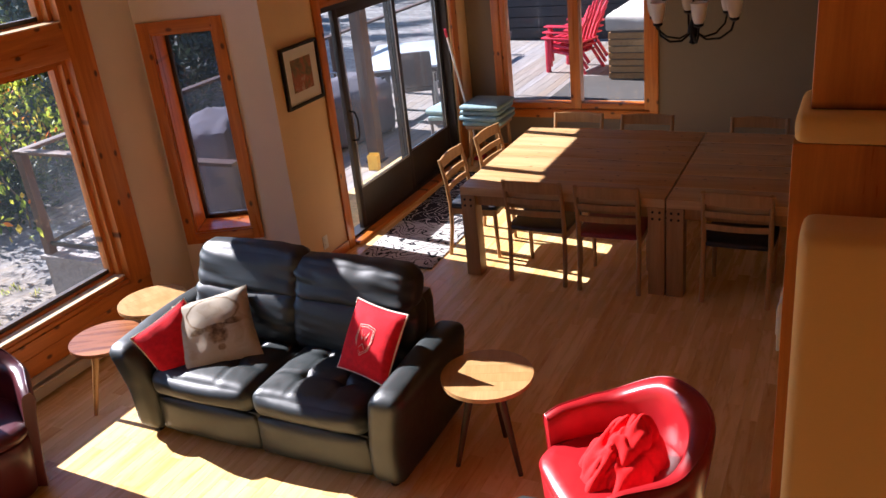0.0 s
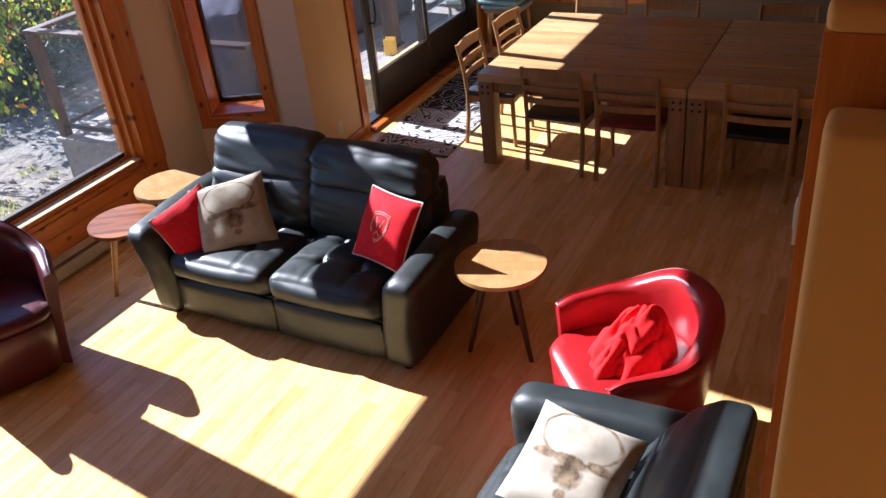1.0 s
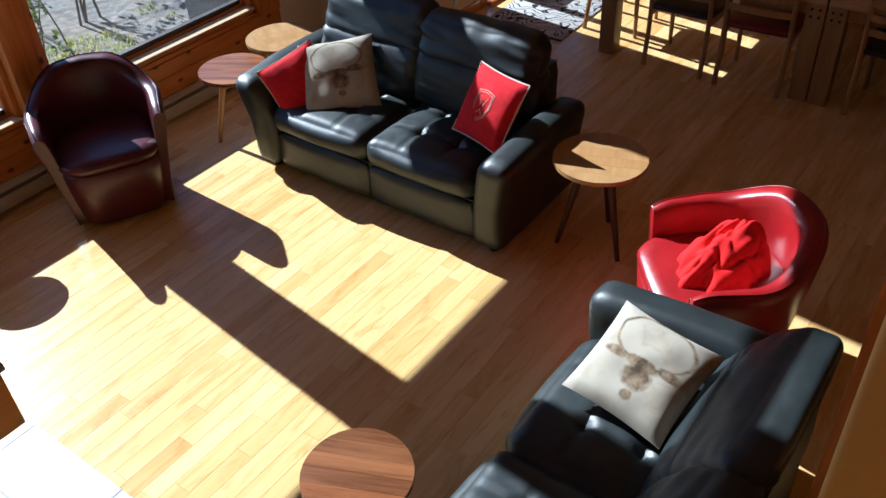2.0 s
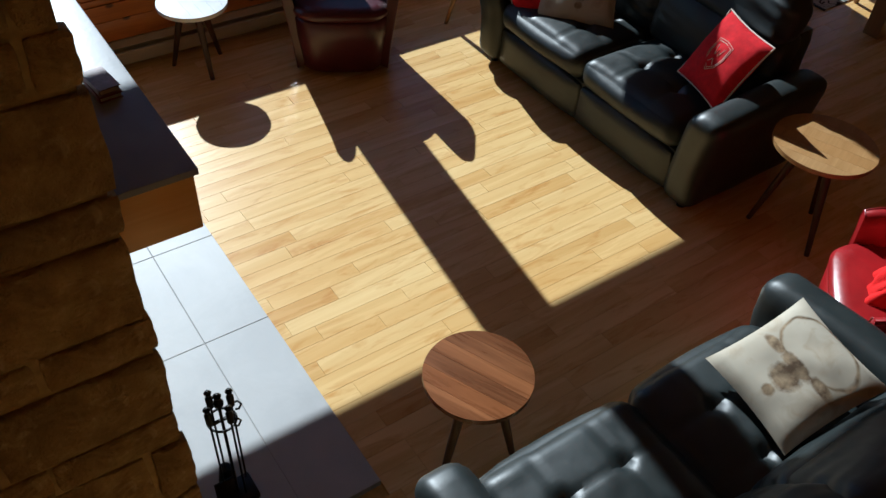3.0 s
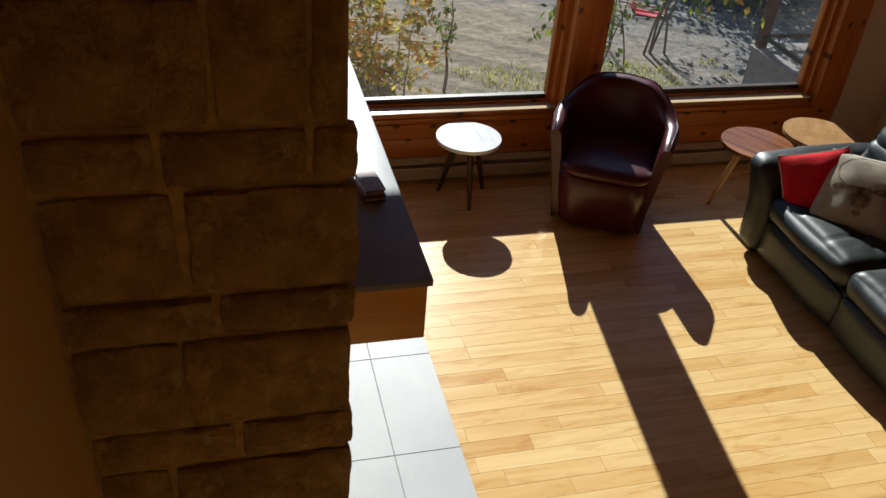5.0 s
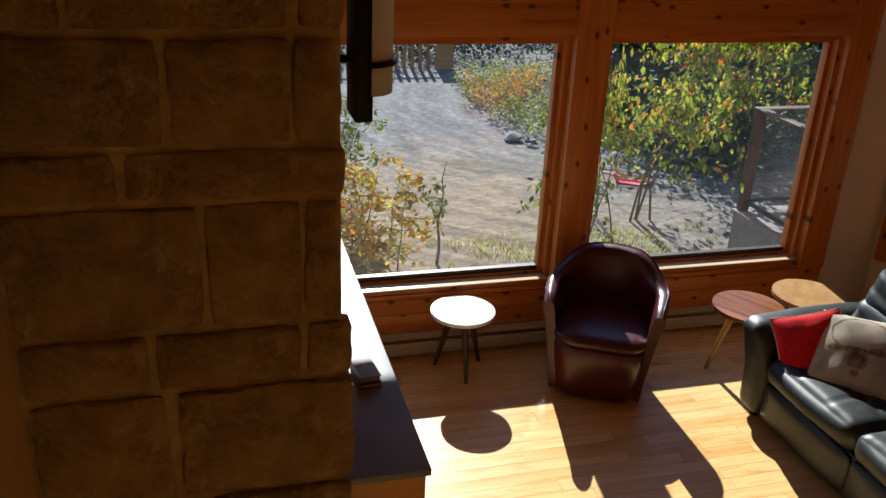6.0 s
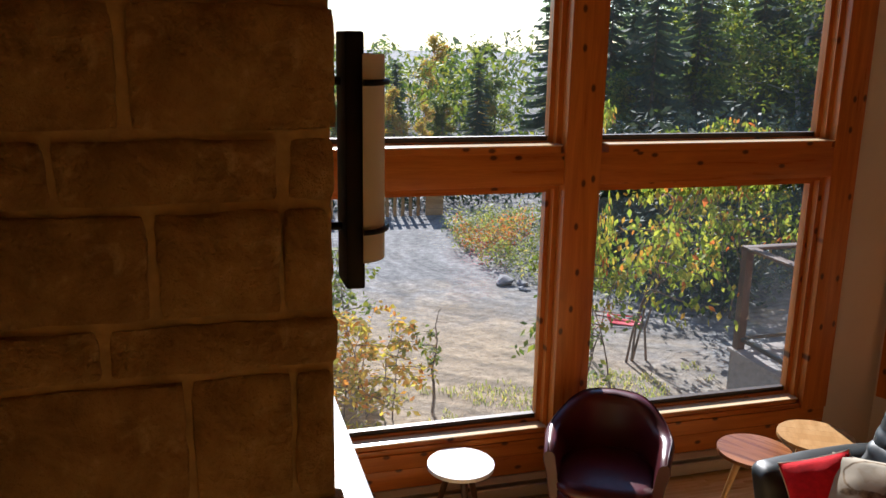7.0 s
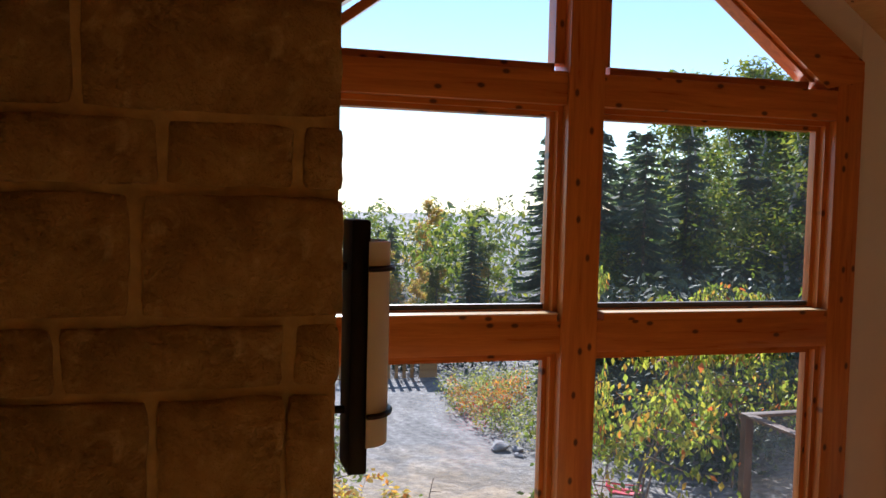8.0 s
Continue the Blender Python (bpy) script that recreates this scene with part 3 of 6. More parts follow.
# ---- big gable window: timber grid, sashes and panes ----
win = thing("window_1", I, "tall gable window with knotty orange pine frame", "window", kind="structure")
GX = ((0.34, 2.10), (2.46, 4.045))
GZ = ((0.53, 2.025), (2.375, 3.53))
part("mullion", bx(2.163, 2.397, -0.17, 0.06, 0.40, 5.25, bev=0.006), "pine_z", win)
part("jamb", bx(4.108, 4.315, -0.15, 0.06, 0.40, 3.93, bev=0.006), "pine_z", win)
part("jamb", bx(0.12, 0.30, -0.15, 0.06, 0.45, 3.93, bev=0.006), "pine_z", win)
for x0, x1 in ((0.30, 2.162), (2.398, 4.107)):
    part("bottom_rail", bx(x0, x1, -0.125, 0.05, 0.402, 0.44, bev=0.005), "pine_x", win)
    part("transom", bx(x0, x1, -0.15, 0.10, 2.087, 2.285, bev=0.003), "pine_x", win)
    part("transom", bx(x0, x1, -0.15, 0.10, 3.593, 3.79, bev=0.005), "pine_x", win)
    # sloping head, over the upper pane
    if x0 > 2:
        poly = [(x1 + 0.20, 3.865), (x1 + 0.20, 3.99), (x0, 5.29), (x0, 5.02), (x1 - 0.085, 3.80)]
    else:
        poly = [(x0 - 0.18, 3.865), (x0 - 0.18, 3.99), (x1, 5.29), (x1, 5.02), (x0 + 0.085, 3.80)]
    part("sloping_head", prism(bmesh.new(), poly, "y", -0.153, 0.05), "pine_x", win)


def sash(win, x0, x1, z0, z1, lo=None):
    """A stepped pine sash round one pane; x0..z1 are the edges of the glass."""
    t = 0.062
    xa = x0 if lo is None else lo
    for st, (w0, w1, y0, y1) in enumerate(((0.0, 0.03, -0.03, 0.03), (0.03, t, -0.085, 0.03))):
        part("sash_stile", bx(x0 - w1, x0 - w0, y0, y1, z0 - w1, z1 + w1), "pine_z", win)
        part("sash_stile", bx(x1 + w0, x1 + w1, y0, y1, z0 - w1, z1 + w1), "pine_z", win)
        part("sash_rail", bx(xa - w0, x1 + w0, y0, 0.085, z1 + w0, z1 + w1), "pine_x", win)
        part("sash_rail", bx(xa - w0, x1 + w0, -0.03 if st else -0.012, y1, z0 - w1 - 0.03 * st, z0 - w0), "pine_x" if st else "window_rail", win)
    # projecting stool under the pane, the sun's glint painted into its pale colour
    front, drop = (-0.128, 0.010) if z0 < 1 else (-0.170, 0.0)
    part("sill", bx(xa - 0.02, x1 + 0.04, front, -0.031, z0 - 0.047 - drop, z0 - 0.039 - drop, bev=0.003), "sill_sunlit", win)
    part("sill_block", bx(xa - 0.01, x1 + 0.035, front + 0.015, -0.031, z0 - 0.09, z0 - 0.048 - drop), "pine_x", win)
    p = part("pane", bx(x0 - 0.01, x1 + 0.01, -0.004, 0.004, z0 - 0.01, z1 + 0.01), "glass", win)
    p.visible_shadow = False


for (x0, x1) in GX:
    for (z0, z1) in GZ:
        sash(win, x0, x1, z0, z1)
for poly in ([(2.47, 3.845), (3.93, 3.845), (2.47, 4.94)], [(2.10, 3.845), (0.64, 3.845), (2.10, 4.94)]):
    sg = 1 if poly[1][0] > 2.3 else -1
    p = part("pane", prism(bmesh.new(), [(poly[0][0] - sg * .05, 3.80), (poly[1][0] + sg * .1, 3.80), (poly[2][0] - sg * .05, 5.02)], "y", -0.004, 0.004), "glass", win)
    p.visible_shadow = False
    part("sash_rail", bx(min(poly[0][0], poly[1][0]), max(poly[0][0], poly[1][0]), -0.08, 0.03, 3.792, 3.845), "pine_x", win)
    part("sash_stile", bx(poly[0][0] - (0.084 if sg > 0 else 0), poly[0][0] + (0 if sg > 0 else 0.084), -0.08, 0.03, 3.846, 5.0), "pine_z", win)
    e0, e1 = poly[1], poly[2]
    part("sash_rail", prism(bmesh.new(), [(e0[0], e0[1]), (e0[0] + sg * 0.09, e0[1] + 0.0), (e1[0] + sg * 0.0, e1[1] + 0.075), (e1[0], e1[1])], "y", -0.10, 0.03), "pine_x", win)

# skirting and electric heater below the big window
lone("baseboard_north", bx(0.325, 4.31, -0.138, -0.121, 0.17, 0.30, bev=0.003), "pine_x", I, "knotty pine apron below the window", "trim", kind="structure")
lone("window_apron", bx(0.325, 4.313, -0.134, -0.121, 0.302, 0.402), "pine_x", I, "knotty orange pine panel under the window", "trim", kind="structure")


def heater(x0, x1):
    h = thing("baseboard_heater", pose(x0, -0.14, 0.0), "cream enamelled electric heater along the window wall", "heater", "heaters below the window")
    L = x1 - x0
    part("back_plate", bx(0, L, -0.012, 0.0, 0.02, 0.168), "heater", h)
    part("front_cover", prism(bmesh.new(), [(-0.066, 0.035), (-0.07, 0.045), (-0.07, 0.115), (-0.062, 0.122), (-0.058, 0.118), (-0.062, 0.035)], "x", 0.0, L), "heater", h)
    part("top_cover", prism(bmesh.new(), [(-0.052, 0.146), (-0.012, 0.166), (-0.012, 0.160), (-0.050, 0.140)], "x", 0.0, L), "heater", h)
    for x in (0.0, L - 0.02):
        part("end_cap", bx(x, x + 0.02, -0.072, 0.0, 0.0, 0.168, bev=0.004), "heater", h)


heater(0.97, 2.24)
heater(2.26, 3.95)

# ---- narrow window in the slanting wall ----
nw = thing("window_2", DIAG, "narrow upright window in a deep pine reveal", "window", kind="structure")
for x0 in (0.018, 0.565):
    part("casing", bx(x0, x0 + 0.082, -0.022, 0.0, 0.435, 2.195, bev=0.004), "pine_z", nw)
part("casing", bx(0.10, 0.565, -0.021, 0.0, 2.11, 2.195, bev=0.004), "pine_x", nw)
part("casing", bx(0.10, 0.565, -0.024, 0.0, 0.435, 0.52, bev=0.004), "pine_x", nw)
for b, mt in (((0.10, 0.116, 0.0, 0.326, 0.522, 2.108), "pine_z"), ((0.549, 0.565, 0.0, 0.326, 0.522, 2.108), "pine_z"), ((0.116, 0.549, 0.0, 0.326, 2.092, 2.108), "pine_x"), ((0.116, 0.549, 0.0, 0.326, 0.522, 0.538), "pine_x")):
    part("reveal", bx(*b), mt, nw)
for b in ((0.117, 0.145, 0.275, 0.32, 0.539, 2.091), (0.52, 0.548, 0.275, 0.32, 0.539, 2.091), (0.145, 0.52, 0.275, 0.32, 2.06, 2.091), (0.145, 0.52, 0.275, 0.32, 0.539, 0.575)):
    part("sash", bx(*b, bev=0.004), "dark_frame", nw)
part("pane", bx(0.14, 0.525, 0.296, 0.302, 0.57, 2.065), "screen_glass", nw, "lightly tinted pane")
part("crank_handle", tube(bmesh.new(), [(0.40, 0.275, 0.556), (0.40, 0.235, 0.57), (0.36, 0.225, 0.575), (0.335, 0.225, 0.60)], 0.007, 6), "black_iron", nw)

# ---- sliding terrace door ----
dr = thing("door_1", pose(0, DOOR_Y, 0), "dark framed sliding glass terrace door, partly open", "door", kind="structure")
part("casing", bx(5.83, 5.93, -0.022, 0.0, 0.0, 2.18, bev=0.004), "pine_z", dr)
part("casing", bx(8.34, 8.48, -0.022, 0.0, 0.0, 2.18, bev=0.004), "pine_z", dr)
part("casing", bx(5.93, 8.34, -0.022, 0.0, 2.08, 2.18, bev=0.004), "pine_x", dr)
part("threshold", bx(5.93, 8.34, -0.06, 0.17, 0.0, 0.03, bev=0.004), "pine_x", dr)
part("track", bx(5.95, 8.32, 0.03, 0.15, 0.03, 0.05), "dark_frame", dr)
for b in ((5.93, 5.97, 0.02, 0.16, 0.03, 2.08), (8.30, 8.34, 0.02, 0.16, 0.03, 2.08), (5.97, 8.30, 0.02, 0.16, 2.03, 2.08)):
    part("door_frame", bx(*b), "dark_frame", dr)


def door_panel(dr, x0, x1, y, low):
    leaf = part("leaf", bx(x0, x0 + 0.065, y, y + 0.045, 0.05, 2.03, bev=0.004), "dark_frame", dr)
    part("stile", bx(x1 - 0.065, x1, y, y + 0.045, 0.05, 2.03, bev=0.004), "dark_frame", leaf)
    part("rail", bx(x0 + 0.065, x1 - 0.065, y, y + 0.045, 1.95, 2.03, bev=0.004), "dark_frame", leaf)
    part("kick_panel", bx(x0 + 0.065, x1 - 0.065, y, y + 0.045, 0.05, low, bev=0.004), "dark_frame", leaf)
    for b in ((x0 + 0.065, x1 - 0.065, y - 0.004, y, low, low + 0.02), (x0 + 0.065, x0 + 0.08, y - 0.004, y, low + 0.02, 1.95), (x1 - 0.08, x1 - 0.065, y - 0.004, y, low + 0.02, 1.95)):
        part("glazing_bead", bx(*b), "steel", leaf)
    g = part("pane", bx(x0 + 0.06, x1 - 0.06, y + 0.018, y + 0.026, low - 0.005, 1.955), "glass", leaf)
    g.visible_shadow = False
    return leaf


lf = door_panel(dr, 6.20, 7.28, 0.045, 0.42)
hd = tube(bmesh.new(), [(6.235, 0.045, 1.15), (6.235, -0.01, 1.14), (6.235, -0.03, 1.08), (6.235, -0.03, 0.95), (6.235, -0.01, 0.89), (6.235, 0.045, 0.88)], 0.009)
part("handle", hd, "black_iron", lf)
door_panel(dr, 7.22, 8.29, 0.10, 0.42)

# ---- dining room window ----
dw = thing("window_3", pose(END, DOOR_Y, 0, 0, 0, -90), "wide dining room window with a pine casing", "window", kind="structure")
for b, mt in (((0.31, 0.40, -0.022, 0.0, 0.41, 2.15), "pine_z"), ((2.02, 2.11, -0.022, 0.0, 0.41, 2.15), "pine_z"), ((0.40, 2.02, -0.022, 0.0, 2.05, 2.15), "pine_x"), ((0.40, 2.02, -0.03, 0.0, 0.41, 0.50), "pine_x"),
              ((1.17, 1.28, -0.01, 0.12, 0.50, 2.05), "pine_z"), ((0.40, 0.46, 0.0, 0.12, 0.50, 2.05), "pine_z"), ((1.96, 2.02, 0.0, 0.12, 0.50, 2.05), "pine_z"), ((0.46, 1.17, 0.0, 0.12, 0.50, 0.57), "pine_x"), ((1.28, 1.96, 0.0, 0.12, 0.50, 0.57), "pine_x"),
              ((0.46, 1.17, 0.0, 0.12, 1.99, 2.05), "pine_x"), ((1.28, 1.96, 0.0, 0.12, 1.99, 2.05), "pine_x")):
    part("frame", bx(*b, bev=0.003), mt, dw)
for a, b in ((0.45, 1.18), (1.27, 1.97)):
    p = part("pane", bx(a, b, 0.06, 0.066, 0.56, 2.0), "glass", dw)
    p.visible_shadow = False

# ---- chimney, hearth and window bench ----
SX, SY = 0.262, -3.45
chim = thing("chimney", I, "broad fireplace chimney of rough golden-brown ashlar", "chimney", kind="structure")
part("core", bx(WX0, SX - 0.007, SY + 0.0005, -0.30, 0.0, 5.6), "mortar", chim)
hearth = thing("hearth", I, "pale grey tiled hearth in front of the fireplace", "hearth", kind="structure")
part("bed", bx(SX - 0.02, 0.914, -3.462, -1.24, -0.02, 0.0105), "grout", hearth)
for x0, x1 in ((SX - 0.02, 0.614), (0.617, 0.914)):
    ys = (-1.24, -1.858, -2.484, -3.462)
    for a, b in zip(ys, ys[1:]):
        part("tile", bx(x0, x1, b + 0.0015, a - 0.0015, 0.004, 0.012, bev=0.0015, seg=1), "tile", hearth)
mantel = thing("mantel", I, "long wooden fireplace mantel with a grey stone top", "mantel")
part("beam", bx(SX - 0.02, 0.476, -3.329, -0.31, 1.423, 1.593, bev=0.004), "bench_wood", mantel)
part("top", bx(SX - 0.02, 0.487, -3.338, -0.30, 1.595, 1.615, bev=0.003), "cab_top", mantel, "grey slate top")


# ---- seating ----
def sofa(m, label, recline=0.22, top=1.0, W=0.935, flare=0.08):
    """A two-seat leather sofa; front faces -y, width along x; its back leans by recline up to the height top."""
    s = thing("sofa", m, label, "sofa", "leather sofas in the living room")
    F, B = -0.46, 0.46
    part("base", bx(-W + 0.17, W - 0.17, F + 0.05, B - 0.10, 0.04, 0.30, bev=0.02), "leather_black", s)
    part("rear_panel", soft_box(-W + 0.19, W - 0.19, B - 0.16, B, 0.05, min(0.78, top - 0.16), 0.05, 8, 0.0, 0.004), "leather_black", s)
    for k, x0, x1 in ((0, -W + 0.20, -0.004), (1, 0.004, W - 0.20)):
        cx = (x0 + x1) / 2
        dents = tuple((2, dx, dy, 0.032, 0.03) for dx in (-0.13, 0.13) for dy in (-0.10, 0.13))
        part("seat_cushion", soft_box(x0, x1, F + 0.0, 0.20, 0.30, 0.47, 0.07, 36, 0.030, 0.004, 3 + 7 * k, dents, seams=((0, -0.13), (0, 0.13), (1, -0.10), (1, 0.13))), "leather_black", s)
        part("front_panel", soft_box(x0 + 0.004, x1 - 0.004, F + 0.02, F + 0.14, 0.05, 0.292, 0.03, 7, 0.012, 0.004, 5 * k), "leather_black", s)

        def lean(p):
            # the back bows out of the seat and rolls over at its head
            up = p.z - 0.45
            roll = max(0.0, (p.z - top + 0.20) / 0.20)
            return Vector((p.x + 0.010 * math.sin(p.z * 9 + k), p.y + up * recline - 0.035 * math.sin(min(1.0, up / 0.4) * math.pi) + 0.02 * roll, p.z))
        neck = top - 0.235
        part("backrest", soft_box(x0 - 0.045, x1 + 0.045 if k else x1 + 0.003, 0.065, 0.27, 0.43, neck + 0.035, 0.065, 26, 0.020, 0.003, 11 + 3 * k, bend=lean, wrinkle=0.013), "leather_black", s)
        part("headrest", soft_box(x0 - 0.05, x1 + 0.02 if k else x1 + 0.006, 0.068 - 0.012 * k, 0.25, neck - 0.03, top - 0.03 * k, 0.070, 26, 0.018, 0.003, 23 + 5 * k, bend=lean, wrinkle=0.016), "leather_black", s)
    for sg in (-1, 1):
        # arm: broad padded top that falls away at the front
        def slope(p, sg=sg):
            f = max(0.0, min(1.0, (p.z - 0.35) / 0.25))
            g = max(0.0, (p.z - 0.15) / 0.48)
            return Vector((p.x + sg * flare * g * g, p.y - 0.03 * f, p.z - 0.05 * f * max(0.0, (-p.y + 0.05)) + 0.012 * f * math.cos((p.x - sg * (W - 0.105)) * 14)))
        a0, a1 = sorted((sg * (W - 0.21), sg * W))
        part("arm", soft_box(a0, a1, F - 0.01, B - 0.08, 0.04, 0.63, 0.07, 16, 0.008, 0.003, 31 * sg, bend=slope), "leather_black", s)
        for y in (F + 0.08, B - 0.16):
            part("foot", lathe(bmesh.new(), [(0.025, 0.0), (0.03, 0.05)], 12, pose(sg * (W - 0.1), y, 0)), "black_iron", s)
    return s


LOVE = pose(3.495, -2.055, 0, 0, 0, -90)
sofa(LOVE, "black leather two-seat recliner sofa with scatter cushions")
SOFA2 = pose(1.70, -4.305, 0, 0, 0, 180)
sofa(SOFA2, "black leather two-seat sofa facing the big window", 0.50, 0.90, 0.89, 0.02)


def tub_chair(m, lea, label, hs=1.0):
    """A barrel armchair; its open side faces -y."""
    c = thing("tub_chair", m, label, "armchair", "leather tub chairs")
    N, R = 56, 0.385
    arc = R * math.pi / 2
    total = arc + 0.25
    bm = bmesh.new()
    rings = []
    for i in range(N + 1):
        s = -1 + 2 * i / N
        u, sg = abs(s), (1 if s >= 0 else -1)
        d = u * total
        a = min(d, arc) / R
        ext = max(0.0, d - arc)
        e, base = Vector((sg * math.sin(a), math.cos(a), 0)), Vector((-sg * 0.10 * ext, -ext, 0))
        th = 0.108 * (1 - 0.36 * u ** 2.2)
        f = min(1.0, max(0.0, (u - 0.18) / 0.47))
        top = (0.80 - 0.13 * f * f * (3 - 2 * f) - 0.02 * u) * hs
        top -= 0.028 * max(0.0, (u - 0.88) / 0.12) ** 2
        c0 = 0.022
        prof = [(R - 0.085, 0.03), (R - 0.065, 0.2), (R - 0.022, 0.48), (R, top - 0.05), (R - 0.006, top - 0.014), (R - c0, top), (R - th + c0, top - 0.004), (R - th + 0.006, top - 0.02), (R - th - 0.004, top - 0.07), (R - th - 0.025, 0.40), (R - max(0.15, th + 0.03), 0.06)]
        rings.append([bm.verts.new(base + e * r + Vector((0, 0, z))) for r, z in prof])
    for a, b in zip(rings, rings[1:]):
        for k in range(len(a)):
            j = (k + 1) % len(a)
            bm.faces.new((a[k], a[j], b[j], b[k]))
    bm.faces.new(rings[0])
    bm.faces.new(rings[-1][::-1])
    ends = [[v.co.copy() for v in rings[q][:-1]] for q in (0, -1)]
    seam = [ring[5].co + Vector((0, 0, 0.001)) for ring in rings]
    shell = part("shell", bm, lea, c, smooth=50)
    for pp in (*ends, seam):
        part("piping", tube(bmesh.new(), pp, 0.0032, 6), lea, shell)
    # seat and plinth fill the space between the arms and bulge at the front
    def front(bm):
        for v in bm.verts:
            r = math.hypot(v.co.x, v.co.y)
            if v.co.y < 0 and r > 1e-4:
                k = v.co.x / r
                w = 1 + 0.08 * min(1.0, -v.co.y / 0.12)
                v.co.x, v.co.y = w * r * math.copysign(abs(k) ** 0.42, k), v.co.y * 1.2
        return bm
    part("seat_cushion", front(lathe(bmesh.new(), [(0.02, 0.385), (0.28, 0.385), (0.293, 0.395), (0.297, 0.42), (0.285, 0.445), (0.24, 0.458), (0.15, 0.464), (0.02, 0.467)], 48)), lea, c, smooth=50)
    part("plinth", front(lathe(bmesh.new(), [(0.25, 0.03), (0.262, 0.05), (0.285, 0.25), (0.292, 0.375), (0.284, 0.386)], 48)), lea, c, smooth=50)
    part("foot_ring", lathe(bmesh.new(), [(0.25, 0.0), (0.26, 0.03)], 32), "black_iron", c)
    return c


tub_chair(pose(2.32, -0.655, 0, 0, 0, -30), "leather_maroon", "dark maroon leather tub chair in front of the big window")
RED = pose(3.07, -4.15, 0, 0, 0, -141)
tub_chair(RED, "leather_red", "red leather tub chair with a red throw on its seat", 0.93)


def side_table(m, top, leg, r, h, label, turn=0, disc=True):
    t = thing("side_table", m, label, "side table", "round three-legged side tables")
    n = 6
    th = 0.024
    # staves glued side by side
    for i in range(n):
        x0, x1 = -r + 2 * r * i / n + 0.0004, -r + 2 * r * (i + 1) / n - 0.0004
        prof = []
        for k in range(13):
            x = x0 + (x1 - x0) * k / 12
            prof.append((x, math.sqrt(max(0.0, r * r - x * x))))
        poly = prof + [(x, -y) for x, y in reversed(prof)]
        poly = [p for q, p in enumerate(poly) if (Vector(p) - Vector(poly[q - 1])).length > 1e-5]
        st = prism(bmesh.new(), poly, "z", h - th, h)
        part("stave", st, top, t, smooth=30)
    part("hub", lathe(bmesh.new(), [(0.10, h - th - 0.02), (0.11, h - th)], 24), leg, t)
    for k in range(3):
        a = radians(turn + 120 * k)
        d = Vector((math.cos(a), math.sin(a), 0))
        part("leg", rod(bmesh.new(), d * (r * 0.84), d * (r * 0.32) + Vector((0, 0, h - th)), 0.013, 0.024, 14), leg, t)
    return t


side_table(pose(3.47, -3.32, 0, 0, 0, 20), "oak", "dark_leg", 0.245, 0.55, "pale oak round side table on dark splayed legs", 105)
# this table's top has the sky glare painted in as white
side_table(pose(1.475, -0.385, 0), "glare_top", "dark_leg", 0.205, 0.435, "round side table below the big window, its top painted white as sky glare", 28)
side_table(pose(1.293, -3.515, 0, 0, 0, 24), "walnut", "dark_leg", 0.203, 0.47, "round walnut side table in front of the sofa", 173)
side_table(pose(3.26, -0.78, 0, 0, 0, 30), "walnut", "oak", 0.225, 0.50, "round walnut side table beside the sofa arm", 120)
side_table(pose(3.77, -0.70, 0, 0, 0, 60), "oak", "oak", 0.235, 0.50, "round pale oak side table behind a walnut one", 40)


# ---- dining tables and chairs ----
def dining_table(m, wx, wy):
    t = thing("dining_table", m, "heavy oak dining table with square bolted legs", "table", "dining tables pushed together")
    n = 6
    for i in range(n):
        x0, x1 = wx * i / n + 0.0008, wx * (i + 1) / n - 0.0008
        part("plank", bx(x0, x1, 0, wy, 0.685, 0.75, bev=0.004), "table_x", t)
    for x in (0.0, wx - 0.12):
        for y in (0.0, wy - 0.12):
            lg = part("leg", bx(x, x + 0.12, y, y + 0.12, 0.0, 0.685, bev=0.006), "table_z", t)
            for z in (0.60, 0.65):
                for xx in (0.035, 0.085):
                    part("bolt", rod(bmesh.new(), (x + xx, y + (0.12 if y > 0 else 0.0), z), (x + xx, y + (0.126 if y > 0 else -0.006), z), 0.009, n=10), "black_iron", lg)
                    part("bolt", rod(bmesh.new(), (x + (0.12 if x > 0 else 0.0), y + xx, z), (x + (0.126 if x > 0 else -0.006), y + xx, z), 0.009, n=10), "black_iron", lg)
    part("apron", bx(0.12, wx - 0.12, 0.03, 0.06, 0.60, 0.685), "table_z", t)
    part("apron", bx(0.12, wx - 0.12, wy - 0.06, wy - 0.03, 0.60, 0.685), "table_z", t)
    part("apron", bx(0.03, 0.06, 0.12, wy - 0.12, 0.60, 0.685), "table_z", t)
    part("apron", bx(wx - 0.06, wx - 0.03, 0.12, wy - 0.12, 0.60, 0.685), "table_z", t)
    return t


dining_table(pose(5.60, -3.79, 0), 1.62, 1.57)
dining_table(pose(5.60, -5.37, 0), 1.62, 1.57)


